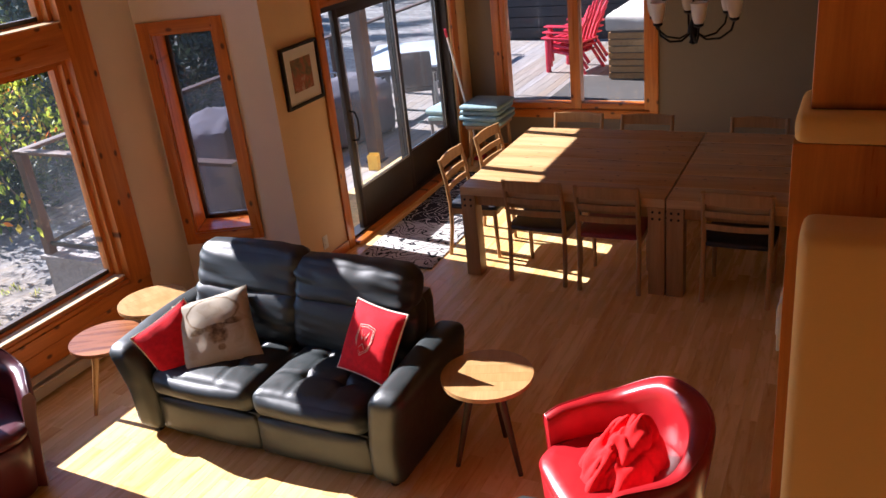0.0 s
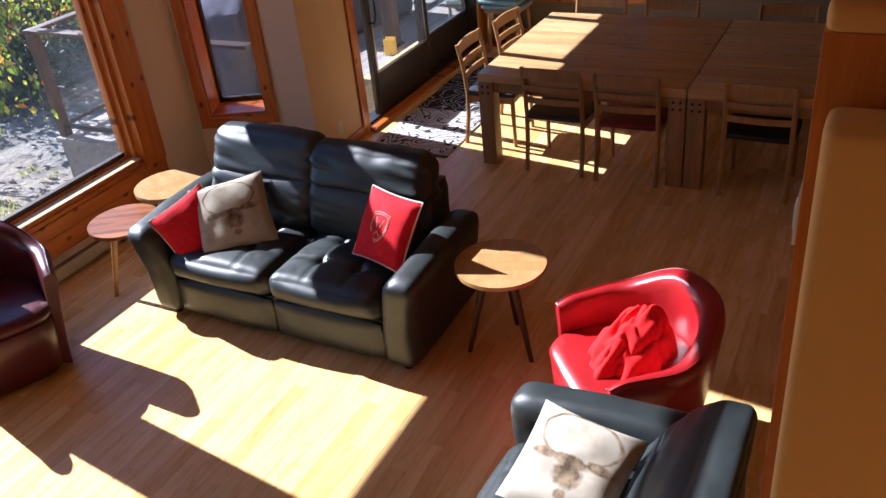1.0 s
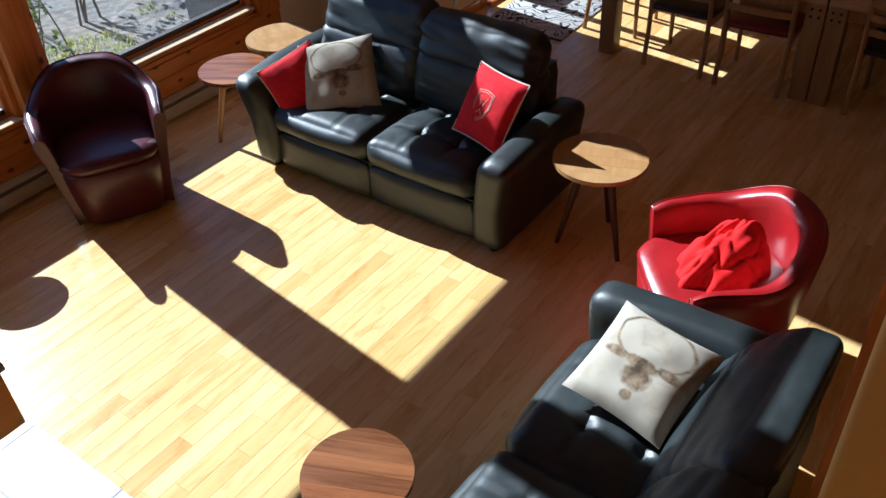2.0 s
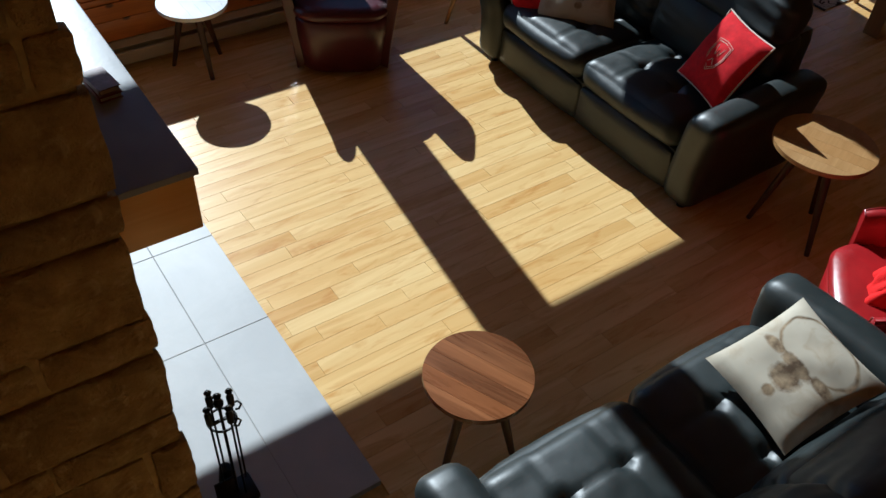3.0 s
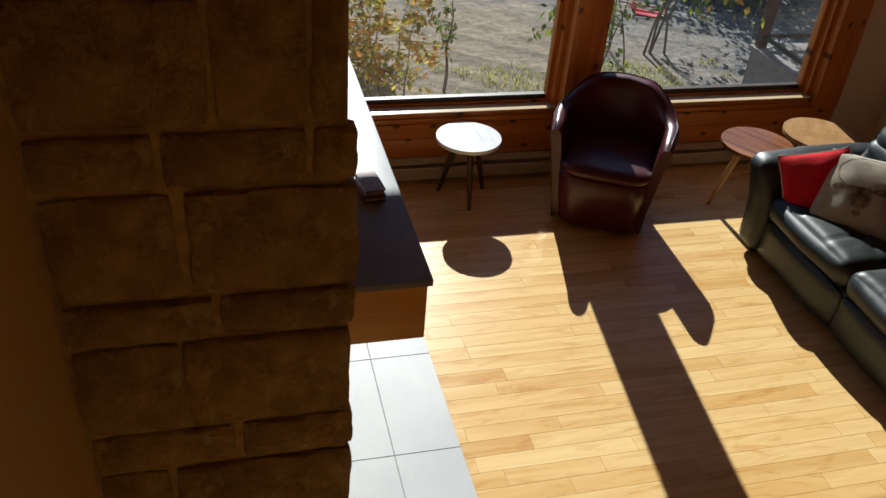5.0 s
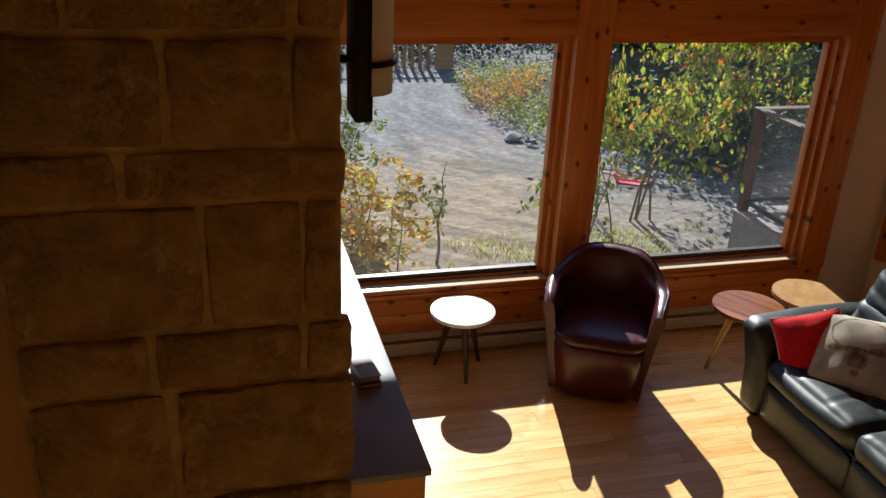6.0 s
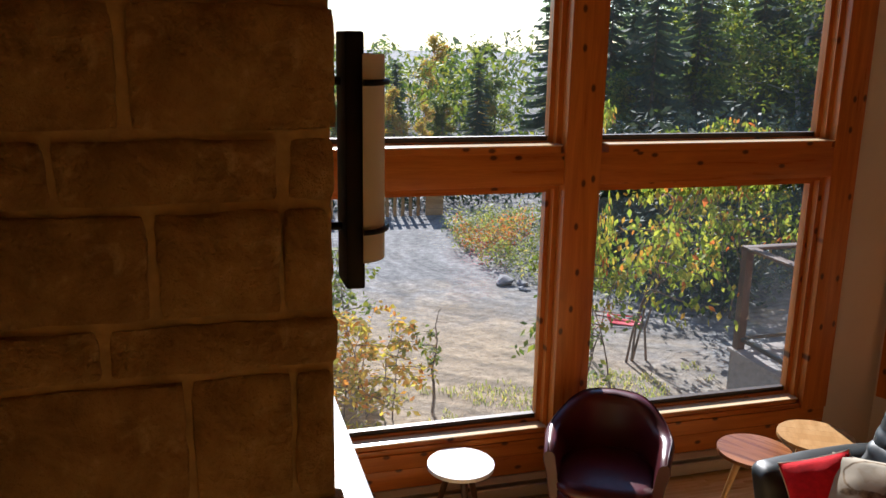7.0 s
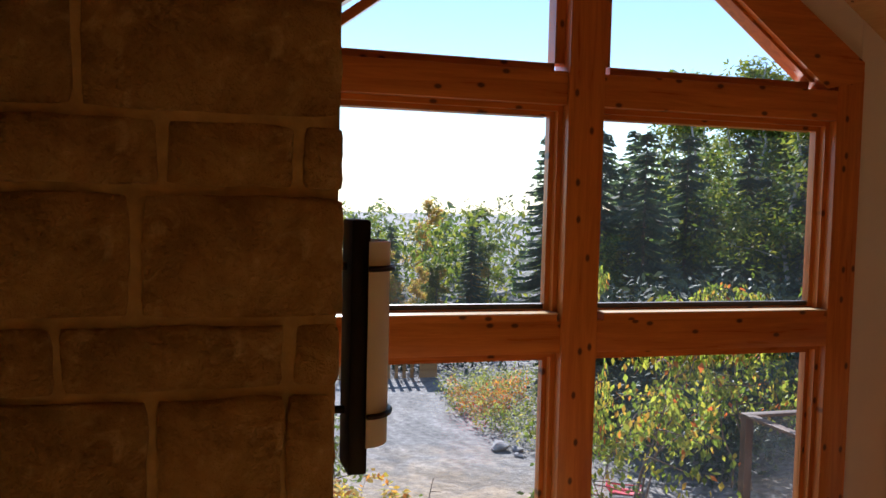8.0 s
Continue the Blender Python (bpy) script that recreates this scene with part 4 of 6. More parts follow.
def dining_chair(seat):
    """A ladder-back chair facing +x."""
    c = thing("dining_chair", I, "beech ladder-back dining chair with a %s padded seat" % seat, "chair", "chairs round the dining tables")
    w = 0.22
    for sg in (-1, 1):
        part("rear_leg", tube(bmesh.new(), [(-0.235, sg * w, 0.0), (-0.20, sg * w, 0.25), (-0.195, sg * w, 0.45), (-0.215, sg * w, 0.65), (-0.255, sg * w, 0.84)], 0.019, 8, 0.9), "chair_wood", c)
        part("front_leg", rod(bmesh.new(), (0.20, sg * (w - 0.01), 0.0), (0.19, sg * (w - 0.01), 0.43), 0.015, 0.02), "chair_wood", c)
        part("side_rail", bx(-0.19, 0.19, sg * w - 0.012, sg * w + 0.012, 0.375, 0.425), "chair_wood", c)
    part("front_rail", bx(0.18, 0.205, -w, w, 0.375, 0.425), "chair_wood", c)
    for z0, z1, x in ((0.755, 0.835, -0.245), (0.655, 0.70, -0.222), (0.555, 0.60, -0.206)):
        bm = bmesh.new()
        rings = []
        for k in range(9):
            y = -w + 2 * w * k / 8
            d = -0.02 * (1 - (y / w) ** 2)
            lift = 0.012 * (1 - (y / w) ** 2) if z0 > 0.7 else 0.0
            rings.append([bm.verts.new(p) for p in ((x + d - 0.009, y, z0), (x + d + 0.009, y, z0), (x + d + 0.004, y, z1 + lift), (x + d - 0.012, y, z1 + lift))])
        for a, b in zip(rings, rings[1:]):
            for k in range(4):
                bm.faces.new((a[k], a[(k + 1) % 4], b[(k + 1) % 4], b[k]))
        bm.faces.new(rings[0])
        bm.faces.new(rings[-1][::-1])
        part("slat", bm, "chair_wood", c)
    part("seat", soft_box(-0.205, 0.225, -w - 0.01, w + 0.01, 0.415, 0.468, 0.022, 6, 0.012), "seat_red" if seat == "red" else "seat_black", c)
    return c


first = dining_chair("black")
first.matrix_basis = pose(5.81, -2.83, 0, 0, 0, -1)
second = dining_chair("red")
second.matrix_basis = pose(5.79, -3.38, 0, 0, 0, 2)
for x, y, rz in ((5.80, -4.28, -1), (7.16, -2.62, 180), (7.14, -3.26, 181), (7.12, -4.20, 179), (6.17, -2.14, -88), (6.79, -2.20, -94), (5.80, -4.92, 1)):
    copy_thing(first, pose(x, y, 0, 0, 0, rz))


# ---- stair pier beside the camera's landing ----
pier = thing("stair_pier", I, "pine post and beige plaster pier beside the stairs", "pier", kind="structure")
part("post", bx(1.73, 1.87, -5.06, -4.882, 2.47, 4.6, bev=0.006), "pine_z", pier)
part("plaster_cap", bx(1.69, 1.90, -5.60, -4.858, 2.412, 2.47, bev=0.022, seg=4), "gold_plaster", pier)
part("timber_facing", bx(1.70, 1.86, -5.60, -4.856, 0.0, 2.412, bev=0.004), "pine_z", pier)
part("plaster_face", bx(1.58, 1.70, -5.60, -4.884, 0.0, 2.278, bev=0.03, seg=5), "gold_plaster", pier)
sw = thing("light_switch", pose(1.80, -4.853, 1.975), "white light switch plate on the timber facing", "switch")
part("plate", bx(-0.04, 0.04, -0.003, 0.008, -0.06, 0.06, bev=0.003), "white_plastic", sw)
part("toggle", bx(-0.016, 0.016, 0.008, 0.013, -0.033, 0.033, bev=0.002), "white_plastic", sw)

# ---- cushions and throw ----
def pillow_bm(w, d=0.12, n=16, pinch=0.10, seed=0.0):
    bm = bmesh.new()
    grid = {}
    for side in (1, -1):
        for i in range(n + 1):
            for j in range(n + 1):
                u, v = 2 * i / n - 1, 2 * j / n - 1
                edge = abs(u) > 0.999 or abs(v) > 0.999
                if side < 0 and edge:
                    grid[side, i, j] = grid[1, i, j]
                    continue
                k = 1 - pinch * (1 - min(1, u * u)) * abs(v) ** 3
                l = 1 - pinch * (1 - min(1, v * v)) * abs(u) ** 3
                h = ((1 - u ** 2) * (1 - v ** 2)) ** 0.42
                cr = 0.012 * noise.noise(Vector((u * 2.2 + seed, v * 2.2, side * 3))) * h
                grid[side, i, j] = bm.verts.new((u * w / 2 * l, v * w / 2 * k, side * (d / 2 * h) + cr))
    for side in (1, -1):
        for i in range(n):
            for j in range(n):
                q = [grid[side, i, j], grid[side, i + 1, j], grid[side, i + 1, j + 1], grid[side, i, j + 1]]
                bm.faces.new(q if side > 0 else q[::-1])
    return bm


def pillow(m, mat_name, label, w, seed, cord=None, crest=False):
    p = thing("cushion", m, label, "cushion", "scatter cushions on the sofas")
    part("cover", pillow_bm(w, 0.13, 16, 0.06, seed), mat_name, p, smooth=60)
    if cord:
        pts = []
        for k in range(64):
            s = k / 16
            e, f = int(s) % 4, 2 * (s % 1) - 1
            r = 1 - 0.06 * (1 - f * f)
            x, y = ((f, -r), (r, f), (-f, r), (-r, -f))[e]
            pts.append((x * w / 2, y * w / 2, 0))
        part("piping", tube(bmesh.new(), pts + pts[:1], 0.005, 6), cord, p)
    if crest:
        def up(x, y):
            u, v = x * 2 / w, y * 2 / w
            return (x, y, 0.065 * ((1 - u * u) * (1 - v * v)) ** 0.42 + 0.003)
        for k in (1.0, 0.86):
            sh = [(-0.06, 0.075), (0.0, 0.085), (0.06, 0.075), (0.062, 0.0), (0.045, -0.05), (0.0, -0.085), (-0.045, -0.05), (-0.062, 0.0), (-0.06, 0.075)]
            part("crest_outline", tube(bmesh.new(), [up(x * k, y * k) for x, y in sh], 0.0016, 5), cord, p)
        for bars in (((-0.03, 0.05), (-0.012, 0.0), (0.0, 0.035), (0.012, 0.0), (0.03, 0.05)), ((-0.02, -0.045), (0.0, -0.02), (0.02, -0.045))):
            part("crest_mark", tube(bmesh.new(), [up(*q) for q in bars], 0.0022, 5), cord, p)
    return p


def facing(at, normal, spin):
    """A pose whose z looks along normal, spun round it by degrees."""
    n = Vector(normal).normalized()
    x = Vector((0, 0, 1)).cross(n).normalized()
    y = n.cross(x)
    r = Matrix((x, y, n)).transposed().to_4x4()
    return Matrix.Translation(at) @ r @ pose(0, 0, 0, 0, 0, spin)


pillow(facing((3.36, -1.63, 0.62), (-0.60, -0.38, 0.70), 9), "print_linen", "beige linen cushion with a brown print, leaning on the sofa back", 0.46, 1.0)
pillow(facing((3.23, -1.42, 0.575), (-0.64, -0.55, 0.56), 27), "red_cloth", "plain red cushion with cream piping in the sofa corner", 0.38, 4.0, "cream_cord")
pillow(facing((3.39, -2.69, 0.69), (-0.79, 0.26, 0.55), 1), "red_cloth", "red cushion with cream piping and a cream crest", 0.40, 7.0, "cream_cord", True)
pillow(facing((2.147, -4.18, 0.62), (-0.39, -0.04, 0.92), -13.6), "print_linen", "beige linen cushion with a brown print lying on the sofa seat", 0.42, 11.0)


def throw(m):
    """A fleece dropped in a heap: broad folds sag round a leaning peak, small creases run across them."""
    bm = bmesh.new()
    bmesh.ops.create_icosphere(bm, subdivisions=6, radius=1.0)
    for v in bm.verts:
        d = v.co.normalized()
        w = Vector((noise.noise(d * 1.6), noise.noise(d * 1.6 + Vector((9, 2, 4))), noise.noise(d * 1.6 + Vector((3, 8, 1)))))
        q = d + 0.55 * w
        broad = abs(math.sin(4.0 * (q.z * 0.8 + 0.55 * q.x - 0.3 * q.y)))
        cross = abs(math.sin(6.5 * (q.y * 0.7 + 0.5 * q.z + 0.4 * q.x) + 1.1))
        r = 0.80 + 0.22 * broad ** 0.7 + 0.09 * cross ** 0.7 + 0.16 * noise.noise(d * 2.0 + Vector((5, 5, 5)))
        p = d * r
        z = p.z * (0.27 if p.z > 0 else 0.06)
        k = 1.15 - 0.42 * max(0.0, p.z)
        v.co = Vector((p.x * 0.15 * k, p.y * 0.20 * k + 0.25 * max(0.0, z), z))
    return lone("throw", bm, "fleece", m, "crumpled bright red fleece throw on the tub chair", "blanket", smooth=70)


throw(pose(3.05, -4.15, 0.46, 0, 0, -125) @ Matrix.Scale(0.9, 4))

# ---- things by the fireplace ----
for i, (x, y, rz, w, l, h, mt, lab) in enumerate(((0.402, -2.905, 4, 0.031, 0.058, 0.016, "book_red", "small closed book with a dark red cover"), (0.402, -2.903, 7, 0.029, 0.055, 0.018, "book_grey", "small closed book with a grey and red cover"))):
    b = thing("book", pose(x, y, 1.615 + i * 0.016, 0, 0, rz), lab + " on the mantel", "book", "books on the mantel")
    part("cover", prism(bmesh.new(), [(-w, 0.0), (w, 0.0), (w, 0.003), (-w + 0.003, 0.003), (-w + 0.003, h - 0.003), (w, h - 0.003), (w, h), (-w, h)], "y", -l, l), mt, b)
    part("page_block", bx(-w + 0.003, w - 0.004, -l + 0.003, l - 0.003, 0.003, h - 0.003), "cream_cord", b)

ft = thing("fire_tools", pose(0.437, -3.23, 0.012) @ Matrix.Diagonal((0.74, 0.74, 0.93, 1)), "black wrought-iron fire tools on a stand", "fire tools")
part("base", bx(-0.09, 0.09, -0.075, 0.075, 0.0, 0.035, bev=0.012), "black_iron", ft)
part("pole", rod(bmesh.new(), (0, 0, 0.03), (0, 0, 0.60), 0.008), "black_iron", ft)
part("finial", lathe(bmesh.new(), [(0.008, 0.59), (0.022, 0.605), (0.024, 0.62), (0.012, 0.64), (0.02, 0.655), (0.006, 0.67)], 14), "black_iron", ft)
part("hook_ring", tube(bmesh.new(), [(0.065 * math.cos(a), 0.065 * math.sin(a), 0.515) for a in (2 * math.pi * k / 20 for k in range(21))], 0.006, 6), "black_iron", ft)
part("cross_bar", bx(-0.065, 0.065, -0.006, 0.006, 0.509, 0.521), "black_iron", ft)
for k, (a, kind) in enumerate(((20, "poker"), (110, "brush"), (200, "shovel"), (290, "tongs"))):
    x, y = 0.065 * math.cos(radians(a)), 0.065 * math.sin(radians(a))
    tl = part(kind, rod(bmesh.new(), (x, y, 0.07), (x, y, 0.56), 0.0055), "black_iron", ft)
    part("knob", lathe(bmesh.new(), [(0.006, 0.54), (0.016, 0.55), (0.018, 0.60), (0.01, 0.615), (0.018, 0.63), (0.006, 0.645)], 12, pose(x, y, 0)), "black_iron", tl)
    if kind == "brush":
        part("bristles", lathe(bmesh.new(), [(0.02, 0.05), (0.045, 0.06), (0.03, 0.15)], 14, pose(x, y, 0)), "black_iron", tl)
    elif kind == "shovel":
        part("blade", bx(x - 0.05, x + 0.05, y - 0.006, y + 0.006, 0.05, 0.17, bev=0.004), "black_iron", tl)
    else:
        part("hook", tube(bmesh.new(), [(x, y, 0.56), (x + 0.03, y, 0.555), (x + 0.045, y, 0.53), (x + 0.03, y, 0.508), (x + 0.015, y, 0.515)], 0.005, 6), "black_iron", tl)

sc = thing("wall_sconce", pose(SX, -3.30, 0), "black iron wall sconce with an opal glass half-tube", "wall lamp")
part("back_bar", bx(0.035, 0.072, -0.05, 0.05, 2.475, 2.955, bev=0.006), "black_iron", sc)
bm = bmesh.new()
for (r0, r1, z0, z1) in ((0.052, 0.047, 2.53, 2.915),):
    rings = []
    for k in range(19):
        a = -math.pi / 2 + math.pi * k / 18
        rings.append([bm.verts.new((0.066 + r * math.cos(a), 1.25 * r * math.sin(a), z)) for r, z in ((r0, z0), (r0, z1), (r1, z1), (r1, z0))])
    for a, b in zip(rings, rings[1:]):
        for k in range(4):
            bm.faces.new((a[k], a[(k + 1) % 4], b[(k + 1) % 4], b[k]))
part("shade", bm, "opal", sc, "opal white glass")
for z in (2.59, 2.865):
    band = tube(bmesh.new(), [(0.066 + 0.056 * math.cos(a), 0.07 * math.sin(a), z) for a in (-math.pi / 2 + math.pi * k / 14 for k in range(15))], 0.006, 6)
    part("band", band, "black_iron", sc)
    part("bracket", rod(bmesh.new(), (-0.03, 0, z), (0.04, 0, z), 0.008), "black_iron", sc)

# ---- dining room details ----
pic = thing("picture", pose(5.552, DOOR_Y, 1.64), "framed autumn picture with a wide white mount", "picture")
for b in ((-0.25, -0.225, -0.03, 0.0, -0.24, 0.24), (0.225, 0.25, -0.03, 0.0, -0.24, 0.24), (-0.225, 0.225, -0.03, 0.0, 0.215, 0.24), (-0.225, 0.225, -0.03, 0.0, -0.24, -0.215)):
    part("frame", bx(*b, bev=0.003), "black_iron", pic)
part("mount", bx(-0.225, 0.225, -0.014, -0.004, -0.215, 0.215), "mat_white", pic)
part("print", bx(-0.135, 0.135, -0.018, -0.0142, -0.125, 0.13), "art", pic)
ot = thing("wall_outlet", pose(5.50, DOOR_Y, 0.21), "white wall outlet near the floor", "outlet")
part("plate", bx(-0.036, 0.036, -0.006, 0.0, -0.058, 0.058, bev=0.002), "white_plastic", ot)
for z in (-0.02, 0.02):
    part("socket", bx(-0.015, 0.015, -0.009, -0.006, z - 0.013, z + 0.013, bev=0.002), "white_plastic", ot)
lone("baseboard_terrace", bx(DX + 0.02, 5.828, DOOR_Y - 0.018, DOOR_Y - 0.001, 0.0, 0.09, bev=0.003), "pine_x", I, "low pine skirting on the beige wall", "trim", kind="structure")
lone("baseboard_east", bx(END - 0.018, END - 0.001, BACK_Y, DOOR_Y - 0.02, 0.0, 0.09, bev=0.003), "pine_y", I, "low pine skirting on the taupe wall", "trim", kind="structure")
rug = thing("rug", pose(6.78, -1.48, 0.002, 0, 0, 1.5), "black scroll-patterned rug in front of the terrace door, one end painted pale as sunlit", "rug")
part("carpet", bx(-1.18, 1.18, -0.37, 0.37, 0.0, 0.009, bev=0.003), "rug", rug)
for x in (-1.18, 1.165):
    part("binding", bx(x, x + 0.015, -0.373, 0.373, 0.0, 0.011), "black_iron", rug)

st = thing("stool", pose(8.36, -1.30, 0), "small wooden stool in the corner under a stack of pads", "stool")
part("seat", bx(-0.21, 0.21, -0.19, 0.19, 0.42, 0.46, bev=0.008), "chair_wood", st)
for x in (-0.17, 0.17):
    for y in (-0.15, 0.15):
        part("leg", rod(bmesh.new(), (x * 1.1, y * 1.1, 0), (x, y, 0.42), 0.016, 0.02), "chair_wood", st)
for k in range(4):
    pd = thing("seat_pad", pose(8.36 + 0.012 * (-1) ** k, -1.30 + 0.01 * (k % 3), 0.462 + 0.058 * k, 0, 0, (3, -4, 2, -2)[k]), "blue-green square seat pad in a stack on the stool", "seat pad", "stacked seat pads")
    part("pad", soft_box(-0.24, 0.24, -0.23, 0.23, 0.0, 0.056, 0.024, 8, 0.008, 0.004, k * 5), "teal_pad", pd)
mp = thing("mop", I, "white-handled mop with red fittings leaning by the terrace door", "mop")
a, b = Vector((8.43, -1.13, 0.03)), Vector((8.14, -1.0, 1.42))
part("handle", rod(bmesh.new(), a, b, 0.012), "white_plastic", mp)
part("grip", rod(bmesh.new(), b, b + (b - a) * 0.06, 0.014), "red_plastic", mp)
part("collar", rod(bmesh.new(), a + (b - a) * 0.01, a + (b - a) * 0.05, 0.022, 0.016), "red_plastic", mp)
part("head", soft_box(8.35, 8.51, -1.18, -1.08, 0.0, 0.035, 0.012, 5), "red_plastic", mp)


def chandelier(m):
    c = thing("chandelier", m, "dark bronze chandelier with upturned opal glass cups", "chandelier")
    part("stem", rod(bmesh.new(), (0, 0, 0.05), (0, 0, 0.86), 0.009), "black_iron", c)
    part("hub", lathe(bmesh.new(), [(0.008, -0.04), (0.03, -0.025), (0.02, 0.0), (0.04, 0.05), (0.035, 0.09), (0.012, 0.15)], 18), "black_iron", c)
    part("canopy", lathe(bmesh.new(), [(0.02, 0.86), (0.06, 0.885), (0.06, 0.905)], 20), "black_iron", c)
    for k in range(6):
        a = math.pi * k / 3 + 0.3
        d = Vector((math.cos(a), math.sin(a), 0))
        pts = [d * r + Vector((0, 0, z)) for r, z in ((0.03, 0.04), (0.10, 0.0), (0.20, 0.01), (0.28, 0.07), (0.30, 0.14))]
        arm = part("arm", tube(bmesh.new(), pts, 0.008, 6), "black_iron", c)
        part("cup", lathe(bmesh.new(), [(0.012, 0.13), (0.034, 0.145), (0.034, 0.16)], 16, Matrix.Translation(d * 0.30)), "black_iron", arm)
        part("shade", lathe(bmesh.new(), [(0.03, 0.16), (0.042, 0.19), (0.052, 0.25), (0.058, 0.30), (0.052, 0.30), (0.046, 0.25), (0.036, 0.195), (0.02, 0.17)], 20, Matrix.Translation(d * 0.30)), "opal", arm, "opal white glass cup")
    return c


chandelier(pose(6.4, -3.82, 1.695))

# ---- terrace ----
terrace = thing("terrace", I, "weathered grey timber terrace round the house", "terrace", kind="structure")
part("beam", bx(5.30, 16.0, 2.36, 2.40, -0.62, -0.19), "deck", terrace)
part("beam", bx(5.30, 5.34, -0.7, 2.36, -0.62, -0.19), "deck", terrace)
y = 2.42
k = 0
while y > -7.0:
    x0 = 5.27 if y - 0.14 > DOOR_Y + 0.17 else END + 0.18
    if x0 > 6:
        part("board", bx(x0, 16.0, y - 0.138, y, -0.19, -0.15), "deck", terrace)
    else:
        cut = 8.5 + (k % 3) * 1.4
        part("board", bx(x0, cut - 0.002, y - 0.138, y, -0.19, -0.15), "deck", terrace)
        part("board", bx(cut + 0.002, 16.0, y - 0.138, y, -0.19, -0.15), "deck", terrace)
    y -= 0.144
    k += 1
rl = thing("terrace_railing", I, "brown timber posts, grey caps and clear glass panels round the terrace", "railing", kind="structure")
POSTS = (5.36, 7.25, 9.15, 11.05, 12.95, 14.85)
for x in POSTS:
    part("post", bx(x - 0.045, x + 0.045, 2.31, 2.40, -0.15, 0.91, bev=0.006), "rail_wood", rl)
for x in POSTS[:-1]:
    part("top_rail", bx(x - 0.05, x + 1.835, 2.30, 2.41, 0.912, 0.945, bev=0.006), "rail_wood", rl)
    part("bottom_rail", bx(x + 0.047, x + 1.84, 2.34, 2.37, -0.06, -0.02, bev=0.005), "dark_frame", rl)
    part("glass_panel", bx(x + 0.06, x + 1.82, 2.351, 2.359, -0.02, 0.91), "glass", rl)
part("top_rail", bx(5.305, 5.415, -0.28, 2.298, 0.912, 0.945, bev=0.006), "rail_wood", rl)
part("bottom_rail", bx(5.345, 5.375, -0.28, 2.308, -0.06, -0.02, bev=0.005), "dark_frame", rl)
part("glass_panel", bx(5.356, 5.364, -0.25, 2.29, -0.02, 0.91), "glass", rl)
cb = thing("cardboard_box", pose(6.02, 2.02, -0.15, 0, 0, 18), "open tan cardboard box on the terrace beside the railing", "box")
for b in ((-0.16, 0.16, -0.12, -0.115, 0.006, 0.24), (-0.16, 0.16, 0.115, 0.12, 0.006, 0.24), (-0.16, -0.155, -0.115, 0.115, 0.006, 0.24), (0.155, 0.16, -0.115, 0.115, 0.006, 0.24)):
    part("side", bx(*b), "cardboard", cb)
part("bottom", bx(-0.16, 0.16, -0.12, 0.12, 0.0, 0.005), "cardboard", cb)
part("flap", bx(-0.16, 0.16, -0.115, 0.0, 0.0, 0.004), "cardboard", cb).matrix_basis = pose(0, -0.122, 0.24, 55, 0, 0)
bp = thing("broom", I, "white-handled broom leaning on the terrace railing", "broom")
part("handle", rod(bmesh.new(), (6.30, 1.95, -0.05), (6.62, 2.29, 0.96), 0.011), "white_plastic", bp)
part("head", soft_box(6.17, 6.43, 1.90, 1.98, -0.15, -0.04, 0.02, 5), "black_iron", bp)

# unseen roof over the terrace post, added to cut skylight into the dining side
roof = thing("porch_roof", I, "unseen flat roof added over the terrace to cut skylight", "roof", kind="structure")
part("soffit", bx(5.62, 12.6, DOOR_Y + 0.17, 0.42, 2.90, 2.98), "rail_wood", roof)
part("soffit", bx(END + 0.18, 12.6, -7.0, DOOR_Y + 0.168, 2.90, 2.98), "rail_wood", roof)
part("fascia", bx(5.60, 12.6, 0.425, 0.45, 2.88, 3.05), "rail_wood", roof)

gc = thing("covered_grill", pose(6.72, 1.05, -0.15, 0, 0, 20), "barbecue grill under a grey fabric cover", "grill")
part("cover", soft_box(-0.62, 0.62, -0.32, 0.32, 0.03, 1.12, 0.10, 12, 0.02, 0.02, 2, bend=lambda p: Vector((p.x * (1 - 0.22 * max(0, p.z - 0.55)), p.y * (1 - 0.3 * max(0, p.z - 0.6)), p.z - 0.18 * abs(p.x) * max(0, p.z - 0.4)))), "cover", gc)
for x in (-0.45, 0.45):
    part("wheel", rod(bmesh.new(), (x, -0.30, 0.07), (x, -0.25, 0.07), 0.07, n=18), "black_iron", gc)


pp = thing("porch_post", pose(8.60, 0.34, -0.15), "dark stained square post standing on the terrace", "post")
part("shaft", bx(-0.075, 0.075, -0.075, 0.075, 0.02, 3.05, bev=0.008), "rail_wood", pp)
part("foot_plate", bx(-0.10, 0.10, -0.10, 0.10, 0.0, 0.02, bev=0.004), "black_iron", pp)
yc = thing("yellow_crate", pose(8.30, 0.20, -0.15, 0, 0, 12) @ Matrix.Diagonal((0.5, 0.5, 0.95, 1)), "small yellow plastic crate at the foot of the post", "crate")
part("crate", prism(bmesh.new(), [(-0.09, 0.0), (0.09, 0.0), (0.105, 0.20), (0.09, 0.20), (0.078, 0.015), (-0.078, 0.015), (-0.09, 0.20), (-0.105, 0.20)], "y", -0.12, 0.12), "yellow_plastic", yc)
for y0 in (-0.125, 0.115):
    part("end_wall", bx(-0.095, 0.095, y0, y0 + 0.01, 0.0, 0.185, bev=0.003), "yellow_plastic", yc)


